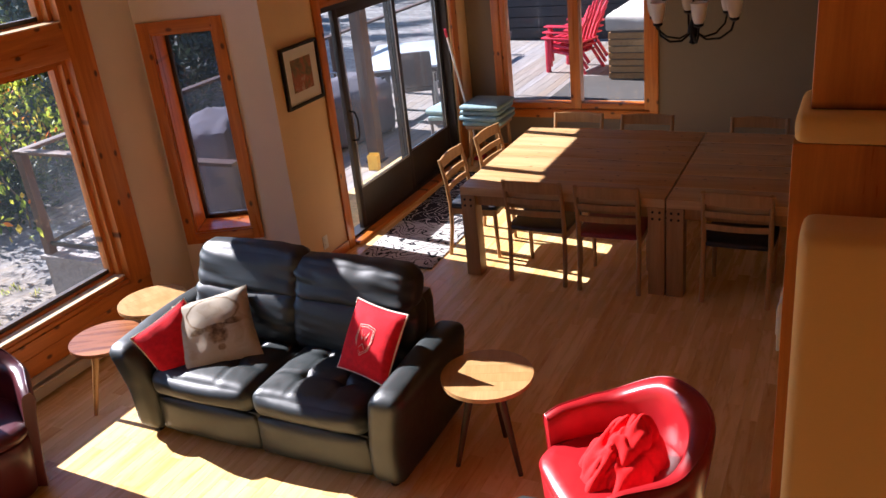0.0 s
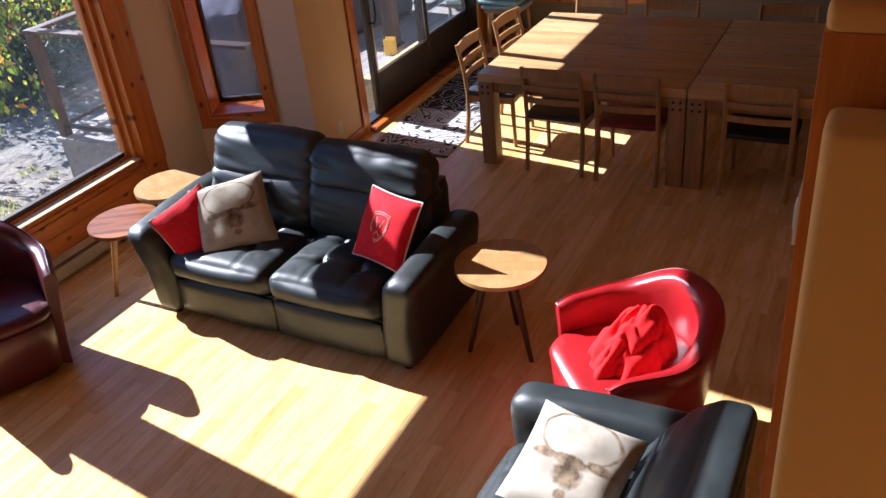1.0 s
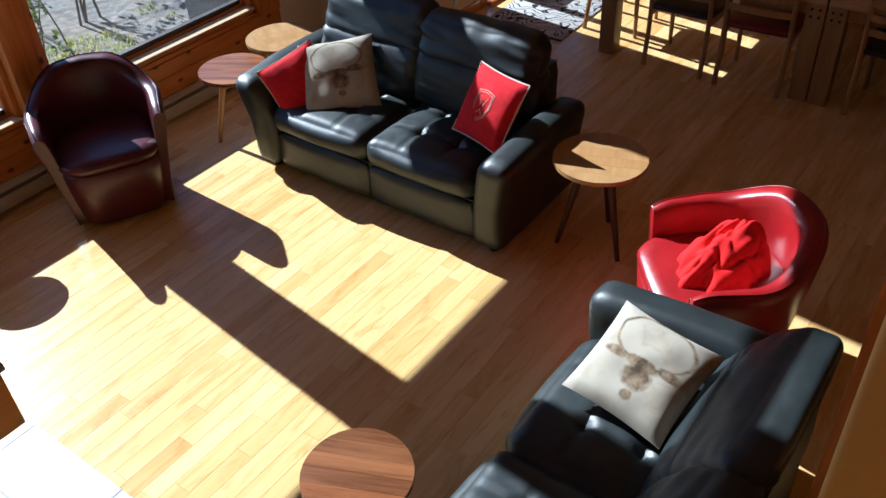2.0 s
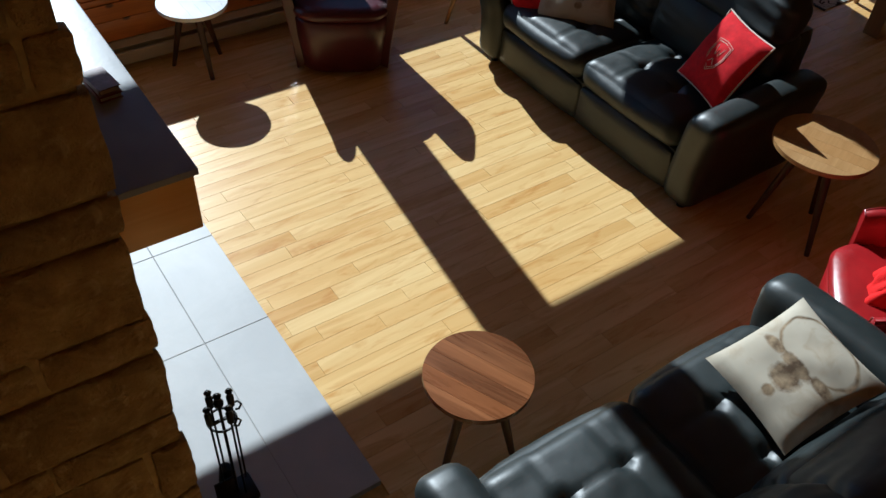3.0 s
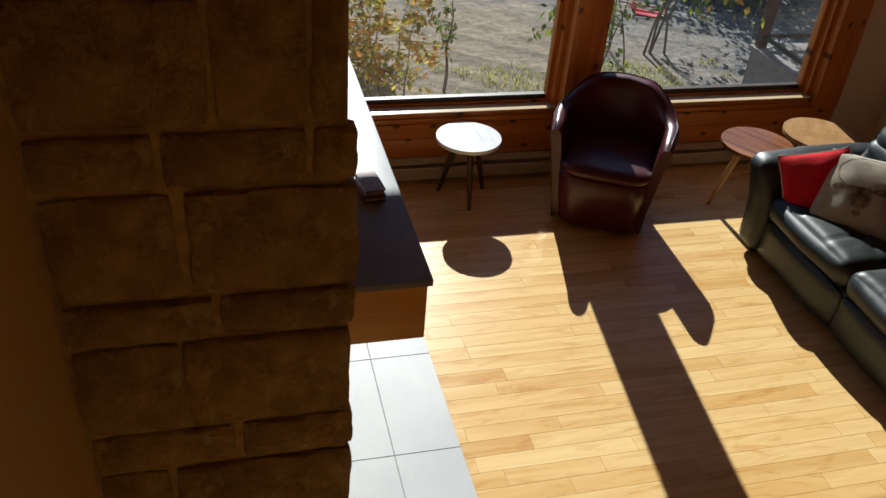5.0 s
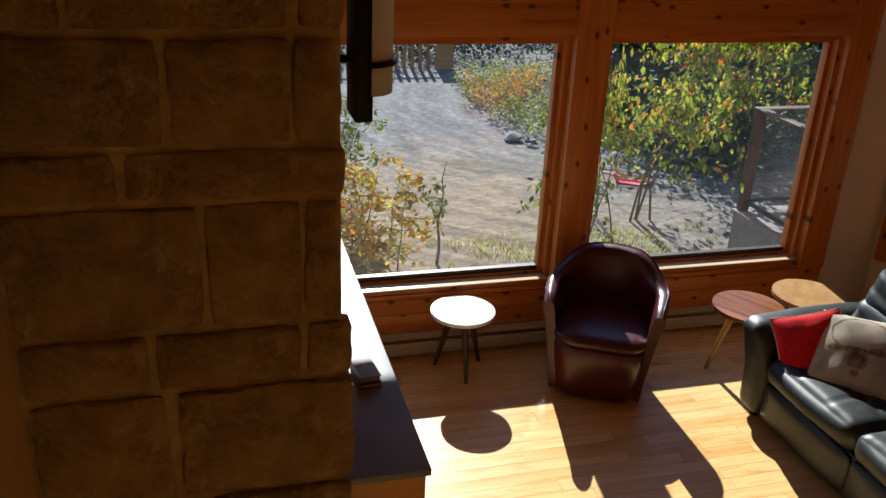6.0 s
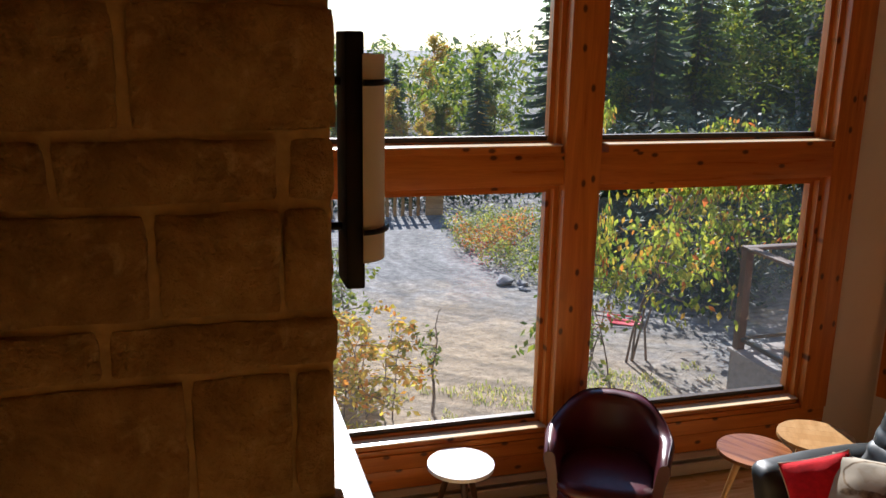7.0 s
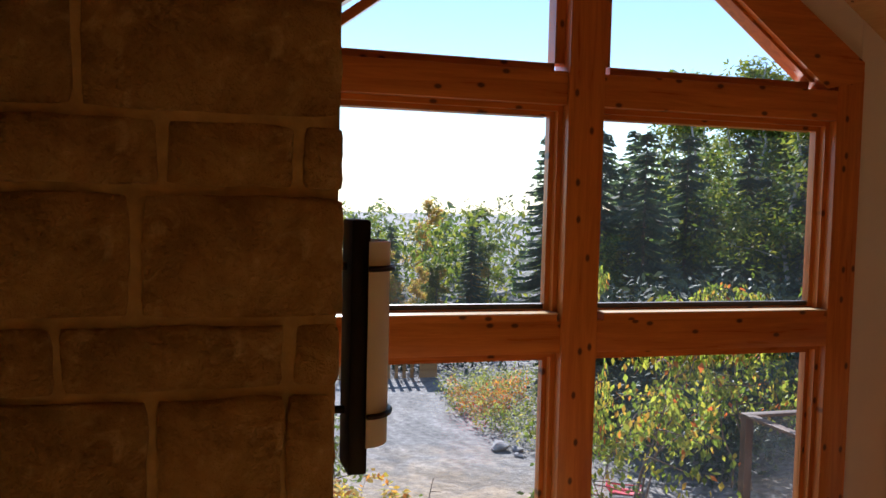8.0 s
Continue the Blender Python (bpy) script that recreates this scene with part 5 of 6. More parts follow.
def patio_chair(m):
    c = thing("patio_chair", m, "dark woven patio chair on the terrace", "chair", "patio chairs")
    part("seat", soft_box(-0.27, 0.27, -0.27, 0.27, 0.36, 0.43, 0.025, 6), "wicker", c)
    part("backrest", soft_box(-0.27, 0.27, 0.22, 0.29, 0.43, 0.95, 0.03, 6, bend=lambda p: Vector((p.x, p.y + (p.z - 0.43) * 0.25, p.z))), "wicker", c)
    for s in (-1, 1):
        part("arm", tube(bmesh.new(), [(s * 0.29, -0.26, 0.0), (s * 0.29, -0.27, 0.60), (s * 0.29, -0.10, 0.64), (s * 0.29, 0.28, 0.62)], 0.018, 6), "steel", c)
        part("rear_leg", rod(bmesh.new(), (s * 0.27, 0.30, 0.0), (s * 0.27, 0.24, 0.62), 0.016), "steel", c)
    return c


cs = thing("covered_bench", pose(9.25, 1.25, -0.15, 0, 0, -14), "garden bench under a grey fabric cover", "bench")
part("cover", soft_box(-0.75, 0.75, -0.36, 0.36, 0.02, 0.78, 0.09, 12, 0.02, 0.015, 6, bend=lambda p: Vector((p.x, p.y, p.z - 0.22 * max(0.0, 0.05 - p.y) * max(0.0, p.z - 0.3) * 3))), "cover", cs)
for x in (-0.68, 0.68):
    for y in (-0.3, 0.3):
        part("leg", bx(x - 0.03, x + 0.03, y - 0.03, y + 0.03, 0.0, 0.06), "wicker", cs)
pc = patio_chair(pose(10.75, 0.85, -0.15, 0, 0, 115))
for x, y, rz in ((10.3, 2.0, 60), (11.5, 0.10, 190), (10.4, -0.1, 170)):
    copy_thing(pc, pose(x, y, -0.15, 0, 0, rz))
pt = thing("patio_table", pose(11.3, 1.25, -0.15, 0, 0, 25), "patio table with a pale shiny top", "table")
part("tabletop", bx(-1.0, 1.0, -0.52, 0.52, 0.70, 0.735, bev=0.006), "table_white", pt)
part("frame", bx(-0.93, 0.93, -0.46, 0.46, 0.63, 0.70), "wicker", pt)
for x in (-0.85, 0.85):
    for y in (-0.4, 0.4):
        part("leg", bx(x - 0.04, x + 0.04, y - 0.04, y + 0.04, 0.0, 0.63), "wicker", pt)
for k in range(2):
    pd = thing("seat_pad", pose(9.6, -0.25, -0.15 + 0.30 + 0.07 * k, 0, 0, 10 - 12 * k), "pale green seat pad stacked on a low terrace stool", "seat pad", "terrace seat pads")
    part("pad", soft_box(-0.26, 0.26, -0.25, 0.25, 0.0, 0.068, 0.026, 6, 0.006, 0.004, k), "teal_pad", pd)
ls = thing("terrace_stool", pose(9.6, -0.25, -0.15), "low dark terrace stool holding seat pads", "stool")
part("seat", bx(-0.24, 0.24, -0.24, 0.24, 0.25, 0.30, bev=0.01), "wicker", ls)
for x in (-0.2, 0.2):
    for y in (-0.2, 0.2):
        part("leg", rod(bmesh.new(), (x, y, 0), (x, y, 0.25), 0.02), "wicker", ls)


def garden_chair(m):
    """A slatted red garden armchair, back leaning."""
    c = thing("garden_chair", m, "bright red slatted plastic garden armchair", "chair", "stacked red garden chairs")
    for k in range(5):
        x = -0.22 + 0.11 * k
        part("back_slat", tube(bmesh.new(), [(x, 0.20, 0.30), (x * 1.1, 0.34, 0.68), (x * 1.15, 0.46, 0.98 - 0.05 * abs(k - 2))], 0.024, 6), "red_plastic", c)
    for k in range(6):
        y = -0.28 + 0.095 * k
        part("seat_slat", bx(-0.26, 0.26, y, y + 0.08, 0.36 - 0.012 * k, 0.38 - 0.012 * k), "red_plastic", c)
    for s in (-1, 1):
        part("arm", bx(s * 0.33 - 0.06, s * 0.33 + 0.06, -0.34, 0.34, 0.55, 0.575, bev=0.008), "red_plastic", c)
        part("front_leg", bx(s * 0.30 - 0.035, s * 0.30 + 0.035, -0.30, -0.24, 0.0, 0.55, bev=0.006), "red_plastic", c)
        part("rear_leg", tube(bmesh.new(), [(s * 0.28, 0.42, 0.0), (s * 0.28, 0.2, 0.30), (s * 0.28, -0.27, 0.36)], 0.03, 6), "red_plastic", c)
    return c


g1 = garden_chair(pose(13.5, -0.62, -0.15, 0, 0, 165))
for k in (1, 2):
    copy_thing(g1, pose(13.5, -0.62 - 0.03 * k, -0.15 + 0.09 * k, 0, 0, 165))
tub = thing("hot_tub", pose(13.6, -2.30, -0.15), "hot tub with cedar slats and a pale cover", "hot tub")
for k in range(7):
    part("slat", bx(-0.85, 0.85, -0.87, -0.85, 0.03 + 0.10 * k, 0.115 + 0.10 * k), "cedar", tub)
    part("slat", bx(-0.87, -0.85, -0.85, 0.85, 0.03 + 0.10 * k, 0.115 + 0.10 * k), "cedar", tub)
    part("slat", bx(-0.85, 0.85, 0.85, 0.87, 0.03 + 0.10 * k, 0.115 + 0.10 * k), "cedar", tub)
part("shell", bx(-0.84, 0.84, -0.84, 0.84, 0.0, 0.74), "wicker", tub)
part("cover", soft_box(-0.90, 0.90, -0.90, 0.90, 0.74, 0.98, 0.05, 10, 0.05, 0.006), "pale_cover", tub)
om = thing("outdoor_mat", pose(12.3, -1.75, -0.148), "striped dark outdoor mat on the terrace", "mat")
part("mat", bx(-0.7, 0.7, -0.9, 0.9, 0.0, 0.008), "outdoor_mat", om)
wing = thing("house_wing", I, "dark clad wing of the house behind the terrace", "building", kind="structure")
part("wall", bx(16.05, 16.3, -9.0, 1.6, -0.7, 4.2), "dark_siding", wing)
for k in range(14):
    part("board", bx(16.02, 16.05, -9.0, 1.6, -0.1 + 0.2 * k, 0.085 + 0.2 * k), "dark_siding", wing)
part("window", bx(15.99, 16.02, -2.6, -1.0, 0.5, 1.9), "dark_frame", wing)


# ---- planting ----


def leaf_cloud(centres, spread, size, droop, seed, wide=0.20):
    """Leaves as small folded blades scattered round points; returns vertices and faces."""
    r = np.random.default_rng(seed)
    n = len(centres)
    c = np.asarray(centres) + r.normal(0, 1, (n, 3)) * spread
    a = r.uniform(0, 2 * np.pi, n)
    tilt = r.normal(droop, 0.45, n)
    d = np.stack([np.cos(a) * np.cos(tilt), np.sin(a) * np.cos(tilt), -np.sin(tilt)], 1)
    s = np.cross(d, r.normal(0, 1, (n, 3)) * 0.5 + np.array([0, 0, 1.0]))
    s /= np.linalg.norm(s, axis=1)[:, None] + 1e-9
    L = size * r.uniform(0.6, 1.25, n)[:, None]
    w = L * wide
    v = np.stack([c, c + d * L * 0.45 + s * w, c + d * L, c + d * L * 0.45 - s * w], 1).reshape(-1, 3)
    f = np.arange(4 * n).reshape(-1, 4)
    return v, f


def cloud_mesh(name, v, f, material):
    me = bpy.data.meshes.new(name)
    me.from_pydata(v.tolist(), [], f.tolist())
    me.materials.append(M[material])
    return me


def limb_tree(name, h, spread, leaves, size, droop, mat_leaf, mat_bark, seed, low=0.25, label="", stems=1, cat="tree"):
    """A tapered trunk or several stems with forking limbs; leaves gather along the twigs."""
    r = random.Random(seed)
    t = thing(name, I, label, cat, "trees and shrubs outside")
    tips = []
    for s in range(stems):
        b = Vector((r.uniform(-0.25, 0.25), r.uniform(-0.25, 0.25), 0)) * (stems > 1)
        lean_v = Vector((r.uniform(-1, 1), r.uniform(-1, 1), 0)) * (0.10 if stems == 1 else 0.28) * h
        pts = [b + lean_v * (k / 7) ** 1.4 + Vector((r.uniform(-1, 1), r.uniform(-1, 1), 0)) * 0.02 * h * (k > 0) + Vector((0, 0, h * 0.93 * k / 7)) for k in range(8)]
        bm = tube(bmesh.new(), pts, 0.011 * h + 0.006 if stems == 1 else 0.004 * h + 0.005, 7, 0.15)
        tr = part("trunk" if stems == 1 else "stem", bm, mat_bark, t)
        for q in range(11 if stems == 1 else 6):
            f = low + (1 - low) * (q + r.random()) / (11 if stems == 1 else 6)
            i = min(6, int(f * 7))
            o = pts[i].lerp(pts[i + 1], f * 7 - i) if f < 1 else pts[-1]
            a = r.uniform(0, 6.28)
            ln = spread * (1.15 - 0.75 * f) * r.uniform(0.7, 1.15)
            rise = (0.28, 0.34) if cat == "shrub" else (0.45, 0.22)
            lp = [o + Vector((math.cos(a + 0.15 * k), math.sin(a + 0.15 * k), 0)) * ln * k / 4 + Vector((0, 0, ln * (rise[0] * k / 4 - rise[1] * (k / 4) ** 2))) for k in range(5)]
            tube_b = tube(bmesh.new(), lp, 0.0045 * h * (1.1 - 0.6 * f) + 0.003, 5, 0.2)
            part("limb", tube_b, mat_bark, t)
            for k in range(1, 5):
                for z in range(4):
                    tw = lp[k] + Vector((r.gauss(0, 1), r.gauss(0, 1), r.gauss(0, 0.7))) * ln * 0.12
                    tips.append(tw)
    cen = np.array([tips[i % len(tips)] for i in range(leaves)])
    v, f = leaf_cloud(cen, spread * (0.05 if cat == "shrub" else 0.11), size, droop, seed, 0.27 if cat == "shrub" else 0.20)
    cr = new("crown", cloud_mesh("crown", v, f, mat_leaf))
    cr.parent = t
    cr["kind"] = "stuff"
    return t


def conifer(h, seed, label):
    r = random.Random(seed)
    t = thing("spruce", I, label, "tree", "trees and shrubs outside")
    part("trunk", rod(bmesh.new(), (0, 0, 0), (0, 0, h * 0.97), 0.012 * h, 0.01, 8), "bark", t)
    tiers = int(h * 3.6)
    vs, fs = [], []
    for k in range(tiers):
        z = h * (0.06 + 0.93 * (k + r.uniform(-0.3, 0.3)) / tiers)
        rad = (h * 0.215) * (1 - (z / h)) ** 0.85 * r.uniform(0.7, 1.2) + 0.08
        a0 = r.uniform(0, 6.28)
        for q in range(10):
            a = a0 + 0.63 * q + r.uniform(-0.25, 0.25)
            L = rad * r.uniform(0.5, 1.25)
            lift = r.uniform(-0.16, 0.16)
            e = Vector((math.cos(a), math.sin(a), 0))
            sd = Vector((-e.y, e.x, 0))
            for m in range(10):
                f = 0.12 + 0.88 * m / 9
                # boughs sag and lift again at the tip
                p = Vector((0, 0, z + lift + 0.05 * L)) + e * L * f + Vector((0, 0, L * (-0.55 * f + 0.32 * f * f)))
                for sgn in (-1, 1):
                    w = (0.14 + 0.34 * L * (1 - 0.7 * f)) * r.uniform(0.7, 1.2)
                    q2 = p + (e * 0.65 + sd * sgn * 0.75).normalized() * w + Vector((0, 0, -0.32 * w - 0.03))
                    n0 = len(vs)
                    g = e * (0.045 + 0.05 * L)
                    vs += [p - g, p + g + Vector((0, 0, 0.02)), q2]
                    fs.append((n0, n0 + 1, n0 + 2))
    cr = new("crown", cloud_mesh("crown", np.array([tuple(v) for v in vs]), np.array(fs), "needle"))
    cr.parent = t
    cr["kind"] = "stuff"
    return t


GZ0 = -0.65
sh = limb_tree("shrub", 2.75, 1.05, 1900, 0.10, 1.0, "leaf_shrub", "bark", 5, 0.30, "tall cherry-leaved shrub turning red and yellow", 4, "shrub")
sh.matrix_basis = pose(4.85, 3.3, GZ0)
copy_thing(sh, pose(4.22, 3.6, GZ0, 0, 0, 200) @ Matrix.Diagonal((0.40, 0.40, 1.16, 1)))
copy_thing(sh, pose(6.9, 4.6, GZ0, 0, 0, 140) @ Matrix.Scale(0.95, 4))
copy_thing(sh, pose(8.3, 6.6, GZ0, 0, 0, 250))
b1 = limb_tree("low_bush", 1.05, 0.55, 1250, 0.08, 0.3, "leaf_gold", "bark", 9, 0.15, "low bush with yellow and orange leaves", 5, "shrub")
b1.matrix_basis = pose(1.50, 2.75, GZ0)
copy_thing(b1, pose(1.05, 3.2, GZ0, 0, 0, 90))
copy_thing(b1, pose(0.7, 2.3, GZ0, 0, 0, 190))
b2 = limb_tree("low_bush", 1.5, 0.6, 520, 0.085, 0.4, "leaf_green", "bark", 12, 0.35, "slim green bush by the house wall", 3, "shrub")
b2.matrix_basis = pose(1.35, 4.2, GZ0)
copy_thing(b2, pose(3.75, 2.45, GZ0, 0, 0, 70))
sp = limb_tree("sapling", 1.15, 0.28, 110, 0.075, 0.3, "leaf_green", "bark", 21, 0.45, "thin young sapling on the gravel", 1, "tree")
sp.matrix_basis = pose(2.12, 2.62, GZ0)


def blades(name, n, area, h, seed, mat_name, label, keep=lambda x, y: True):
    r = np.random.default_rng(seed)
    x0, x1, y0, y1 = area
    x, y = r.uniform(x0, x1, n), r.uniform(y0, y1, n)
    ok = np.array([keep(a, b) for a, b in zip(x, y)])
    x, y = x[ok], y[ok]
    n = len(x)
    a, hh = r.uniform(0, 6.28, n), h * r.uniform(0.35, 1.2, n)
    c = np.stack([x, y, np.full(n, GZ0)], 1)
    s = np.stack([np.cos(a), np.sin(a), np.zeros(n)], 1)
    tip = c + np.stack([r.normal(0, 0.3, n) * hh, r.normal(0, 0.3, n) * hh, hh], 1)
    w = (hh * 0.05 + 0.004)[:, None]
    v = np.stack([c - s * w * 0.5, c + s * w * 0.5, (c + tip) / 2 + s * w, tip, (c + tip) / 2 - s * w], 1).reshape(-1, 3)
    f = np.arange(5 * n).reshape(-1, 5)
    ob = new(name, cloud_mesh(name, v, f, mat_name))
    return tagged(ob, label, "plants", kind="stuff")


def in_verge(x, y):
    edge = 0.35 * noise.noise(Vector((x * 1.1, y * 1.1, 5)))
    return x > 4.3 + 0.10 * (y - 8.9) ** 2 + edge and y > 6.1 + edge and x < 9.5


def verge(name, n, size, h, seed, mat_name, label, spot=None):
    """Low wild plants in uneven clumps, as small leaves at many heights."""
    r = np.random.default_rng(seed)
    pts = []
    while len(pts) < n:
        x, y = r.uniform(4.1, 8.5), r.uniform(6.0, 11.6)
        clump = noise.noise(Vector((x * 2.2, y * 2.2, seed)))
        if not in_verge(x, y) or clump < -0.15:
            continue
        if spot and math.hypot(x - spot[0], y - spot[1]) > spot[2] * (0.8 + clump):
            continue
        pts.append((x, y, GZ0 + h * r.uniform(0, 1) * (0.55 + 1.1 * max(0, clump))))
    v, f = leaf_cloud(np.array(pts), 0.03, size, -0.35, seed)
    return tagged(new(name, cloud_mesh(name, v, f, mat_name)), label, "plants", kind="stuff")


verge("verge_plants", 9000, 0.075, 0.42, 3, "meadow", "wild verge of pale green weeds and grass")
verge("verge_weeds", 6000, 0.085, 0.34, 8, "leaf_green", "green weeds mixed into the verge")
verge("verge_flowers", 1700, 0.065, 0.48, 6, "ember", "orange and yellow flowers in the verge", (4.85, 9.3, 0.75))
blades("wall_grass", 9000, (0.2, 5.4, 0.9, 3.2), 0.055, 4, "meadow", "sparse grass tufts along the house wall", lambda x, y: noise.noise(Vector((x * 1.3, y * 1.3, 3))) + 0.4 * noise.noise(Vector((x * 5, y * 5, 8))) > 0.02)
for k in range(16):
    bm = bmesh.new()
    bmesh.ops.create_icosphere(bm, subdivisions=2, radius=0.5)
    for v in bm.verts:
        v.co *= 0.8 + 0.55 * noise.noise(v.co * 1.7 + Vector((k * 9.0, 0, 0)))
        v.co.z *= 0.6
    rr = random.Random(k)
    sz = rr.uniform(0.12, 0.36)
    rk = lone("rock", bm, "rock", pose(4.95 + rr.uniform(-0.6, 1.2), 6.35 + rr.uniform(-0.35, 0.7), GZ0 + 0.1 * sz, 0, 0, rr.uniform(0, 360)) @ Matrix.Scale(sz, 4), "rough grey rock at the edge of the drive", "rock", "rocks along the drive", smooth=25)

# farther wood: spruces and leafy trees at several depths
sA = conifer(9.0, 1, "dark green spruce at the edge of the wood")
sA.matrix_basis = pose(9.9, 18.2, GZ0) @ Matrix.Scale(0.66, 4)
sB = conifer(7.0, 2, "dark green spruce at the edge of the wood")
sB.matrix_basis = pose(17.5, 27.0, GZ0)
tA = limb_tree("birch", 9.5, 2.3, 5200, 0.26, 0.3, "leaf_green", "birch_bark", 31, 0.2, "birch with thin green and yellow leaves")
tA.matrix_basis = pose(20.5, 26.0, GZ0)
tB = limb_tree("aspen", 6.0, 1.6, 4200, 0.23, 0.3, "leaf_gold", "bark", 33, 0.12, "young aspen with yellow-green leaves")
tB.matrix_basis = pose(9.5, 31.0, GZ0) @ Matrix.Scale(0.62, 4)
tC = limb_tree("maple", 5.0, 1.5, 4200, 0.22, 0.3, "leaf_green", "bark", 35, 0.08, "young leafy maple, fresh green")
tC.matrix_basis = pose(11.6, 30.0, GZ0) @ Matrix.Scale(0.72, 4)
rr = random.Random(77)
# low leafy trees beyond the drive
for k in range(24):
    src, top = ((tB, 6.0), (tC, 5.0), (tC, 5.0), (tB, 6.0), (sB, 7.0))[k % 5]
    h = rr.uniform(2.3, 3.05) + (0.75 if k % 9 == 4 else 0.0)
    copy_thing(src, pose(0.5 + 0.42 * k + rr.uniform(-0.3, 0.3), 19.6 + rr.uniform(-0.8, 3.5), GZ0, 0, 0, rr.uniform(0, 360)) @ Matrix.Scale(h / top, 4))
for x, y, h in ((14.9, 15.6, 8.3), (16.6, 16.4, 7.9), (17.9, 16.0, 7.2)):
    copy_thing(tA, pose(x, y, GZ0, 0, 0, 40 * x) @ Matrix.Scale(h / 9.5, 4))
# taller wood beside the house: spruces first, then birches and spruces mixed
for k in range(46):
    y = rr.uniform(11.5, 17.5)
    slope = 0.455 + 0.0155 * k
    leafy = slope > 0.60 and k % 3 == 0
    src, top = (tA, 9.5) if leafy else ((tC, 5.0) if k % 7 == 6 else ((sA, 9.0), (sB, 7.0))[k % 2])
    rise = rr.uniform(0.05, 0.12) + (0.09 if leafy and slope < 0.95 else 0.0)
    h = 3.58 + rise * (y + 4.95)
    copy_thing(src, pose(0.02 + slope * (y + 4.95), y, GZ0, 0, 0, rr.uniform(0, 360)) @ Matrix.Scale(h / top, 4))
for k in range(14):
    y = rr.uniform(7.5, 10.5)
    h = rr.uniform(1.3, 2.6)
    src, top = ((sB, 7.0), (tC, 5.0))[k % 3 == 2]
    copy_thing(src, pose(0.02 + (0.50 + 0.05 * k) * (y + 4.95), y, GZ0, 0, 0, rr.uniform(0, 360)) @ Matrix.Scale(h / top, 4))
for k in range(16):
    src = (sB, tB, tA, sA)[k % 4]
    copy_thing(src, pose(22 + rr.uniform(-2, 10), 11 - 2.0 * k + rr.uniform(-2, 2), GZ0, 0, 0, rr.uniform(0, 360)) @ Matrix.Scale(rr.uniform(0.8, 1.2), 4))


def far_wood(n, y0, y1, x0, x1, hmin, hmax, seed, mat_name, size, label, wide=1.25):
    """A belt of wood too far off to tell its trees apart: leaf clumps under an uneven outline."""
    r = np.random.default_rng(seed)
    cx, cy = r.uniform(x0, x1, n // 60), r.uniform(y0, y1, n // 60)
    ch = r.uniform(hmin, hmax, n // 60)
    k = r.integers(0, n // 60, n)
    u = r.uniform(0.02, 1, n)
    rad = wide * (1 - u) ** 0.7 + 0.15
    a = r.uniform(0, 6.283, n)
    q = np.sqrt(r.uniform(0, 1, n)) * rad
    c = np.stack([cx[k] + np.cos(a) * q, cy[k] + np.sin(a) * q, GZ0 + ch[k] * u], 1)
    v, f = leaf_cloud(c, 0.05, size, 0.5, seed)
    return tagged(new("far_wood", cloud_mesh("far_wood", v, f, mat_name)), label, "wood", kind="stuff")


far_wood(30000, 23, 40, -35, 13, 2.5, 3.6, 51, "leaf_green", 0.34, "leafy wood beyond the drive")
far_wood(14000, 30, 46, -35, 16, 2.7, 4.1, 52, "needle", 0.40, "dark spruces beyond the drive")
far_wood(30000, 19, 34, 15, 62, 4.2, 6.4, 53, "needle", 0.42, "tall dark spruce wood beside the house")
far_wood(14000, 17, 30, 15, 60, 3.0, 6.8, 54, "leaf_green", 0.30, "leafy trees at the edge of the spruce wood")
far_wood(24000, -16, 22, 26, 42, 6.0, 11.0, 55, "needle", 0.5, "dark wood beyond the terrace")

# dark leaf sheets added where deep shade lies behind the shrubs and under spruces
far_wood(9000, 6.2, 10.5, 7.0, 15, 1.4, 2.3, 56, "shade_fill", 0.17, "dark undergrowth filling in for the shade below the spruces", 0.6)
far_wood(11000, 7.0, 9.5, 6.1, 14, 2.0, 2.7, 58, "shade_fill", 0.18, "dense dark leaf sheet standing for deep shade beyond the shrubs", 0.65)
far_wood(9000, 4.9, 7.3, 5.8, 11, 0.7, 1.5, 57, "shade_fill", 0.12, "dark undergrowth filling in for shade beside the drive", 0.5)

# timber stand at the far side of the drive
st = thing("picket_fence", pose(4.08, 12.0, GZ0), "pale tan picket fence with a wide timber panel beyond the drive", "fence")
for k in range(13):
    part("picket", bx(-1.75 + 0.165 * k, -1.68 + 0.165 * k, 0, 0.03, 0.0, 0.78, bev=0.004), "cedar", st)
part("panel", bx(0.42, 0.80, -0.02, 0.02, 0.0, 0.85, bev=0.005), "cedar", st)
part("rail", bx(-1.80, 0.42, 0.032, 0.07, 0.55, 0.63, bev=0.005), "cedar", st)
# dark leaves laid over the ground to paint the trees' shadow band
far_wood(7000, 12.5, 15.5, 1.5, 9.5, 0.6, 1.0, 59, "shade_fill", 0.14, "low dark leaf sheet standing for tree shade behind the picket fence", 0.6)
# made-up red tray that imitates the red seat's reflection in the pane
sled = thing("sled", pose(5.30, 4.70, GZ0, 0, 0, -28) @ Matrix.Scale(0.55, 4), "red tray shape on the gravel, standing for a red reflection in the window", "sled")
part("tray", prism(bmesh.new(), [(-0.42, 0.16), (-0.30, 0.02), (0.28, 0.0), (0.42, 0.12), (0.41, 0.14), (0.27, 0.025), (-0.29, 0.045), (-0.41, 0.175)], "y", -0.20, 0.20, 0.004), "red_plastic", sled)
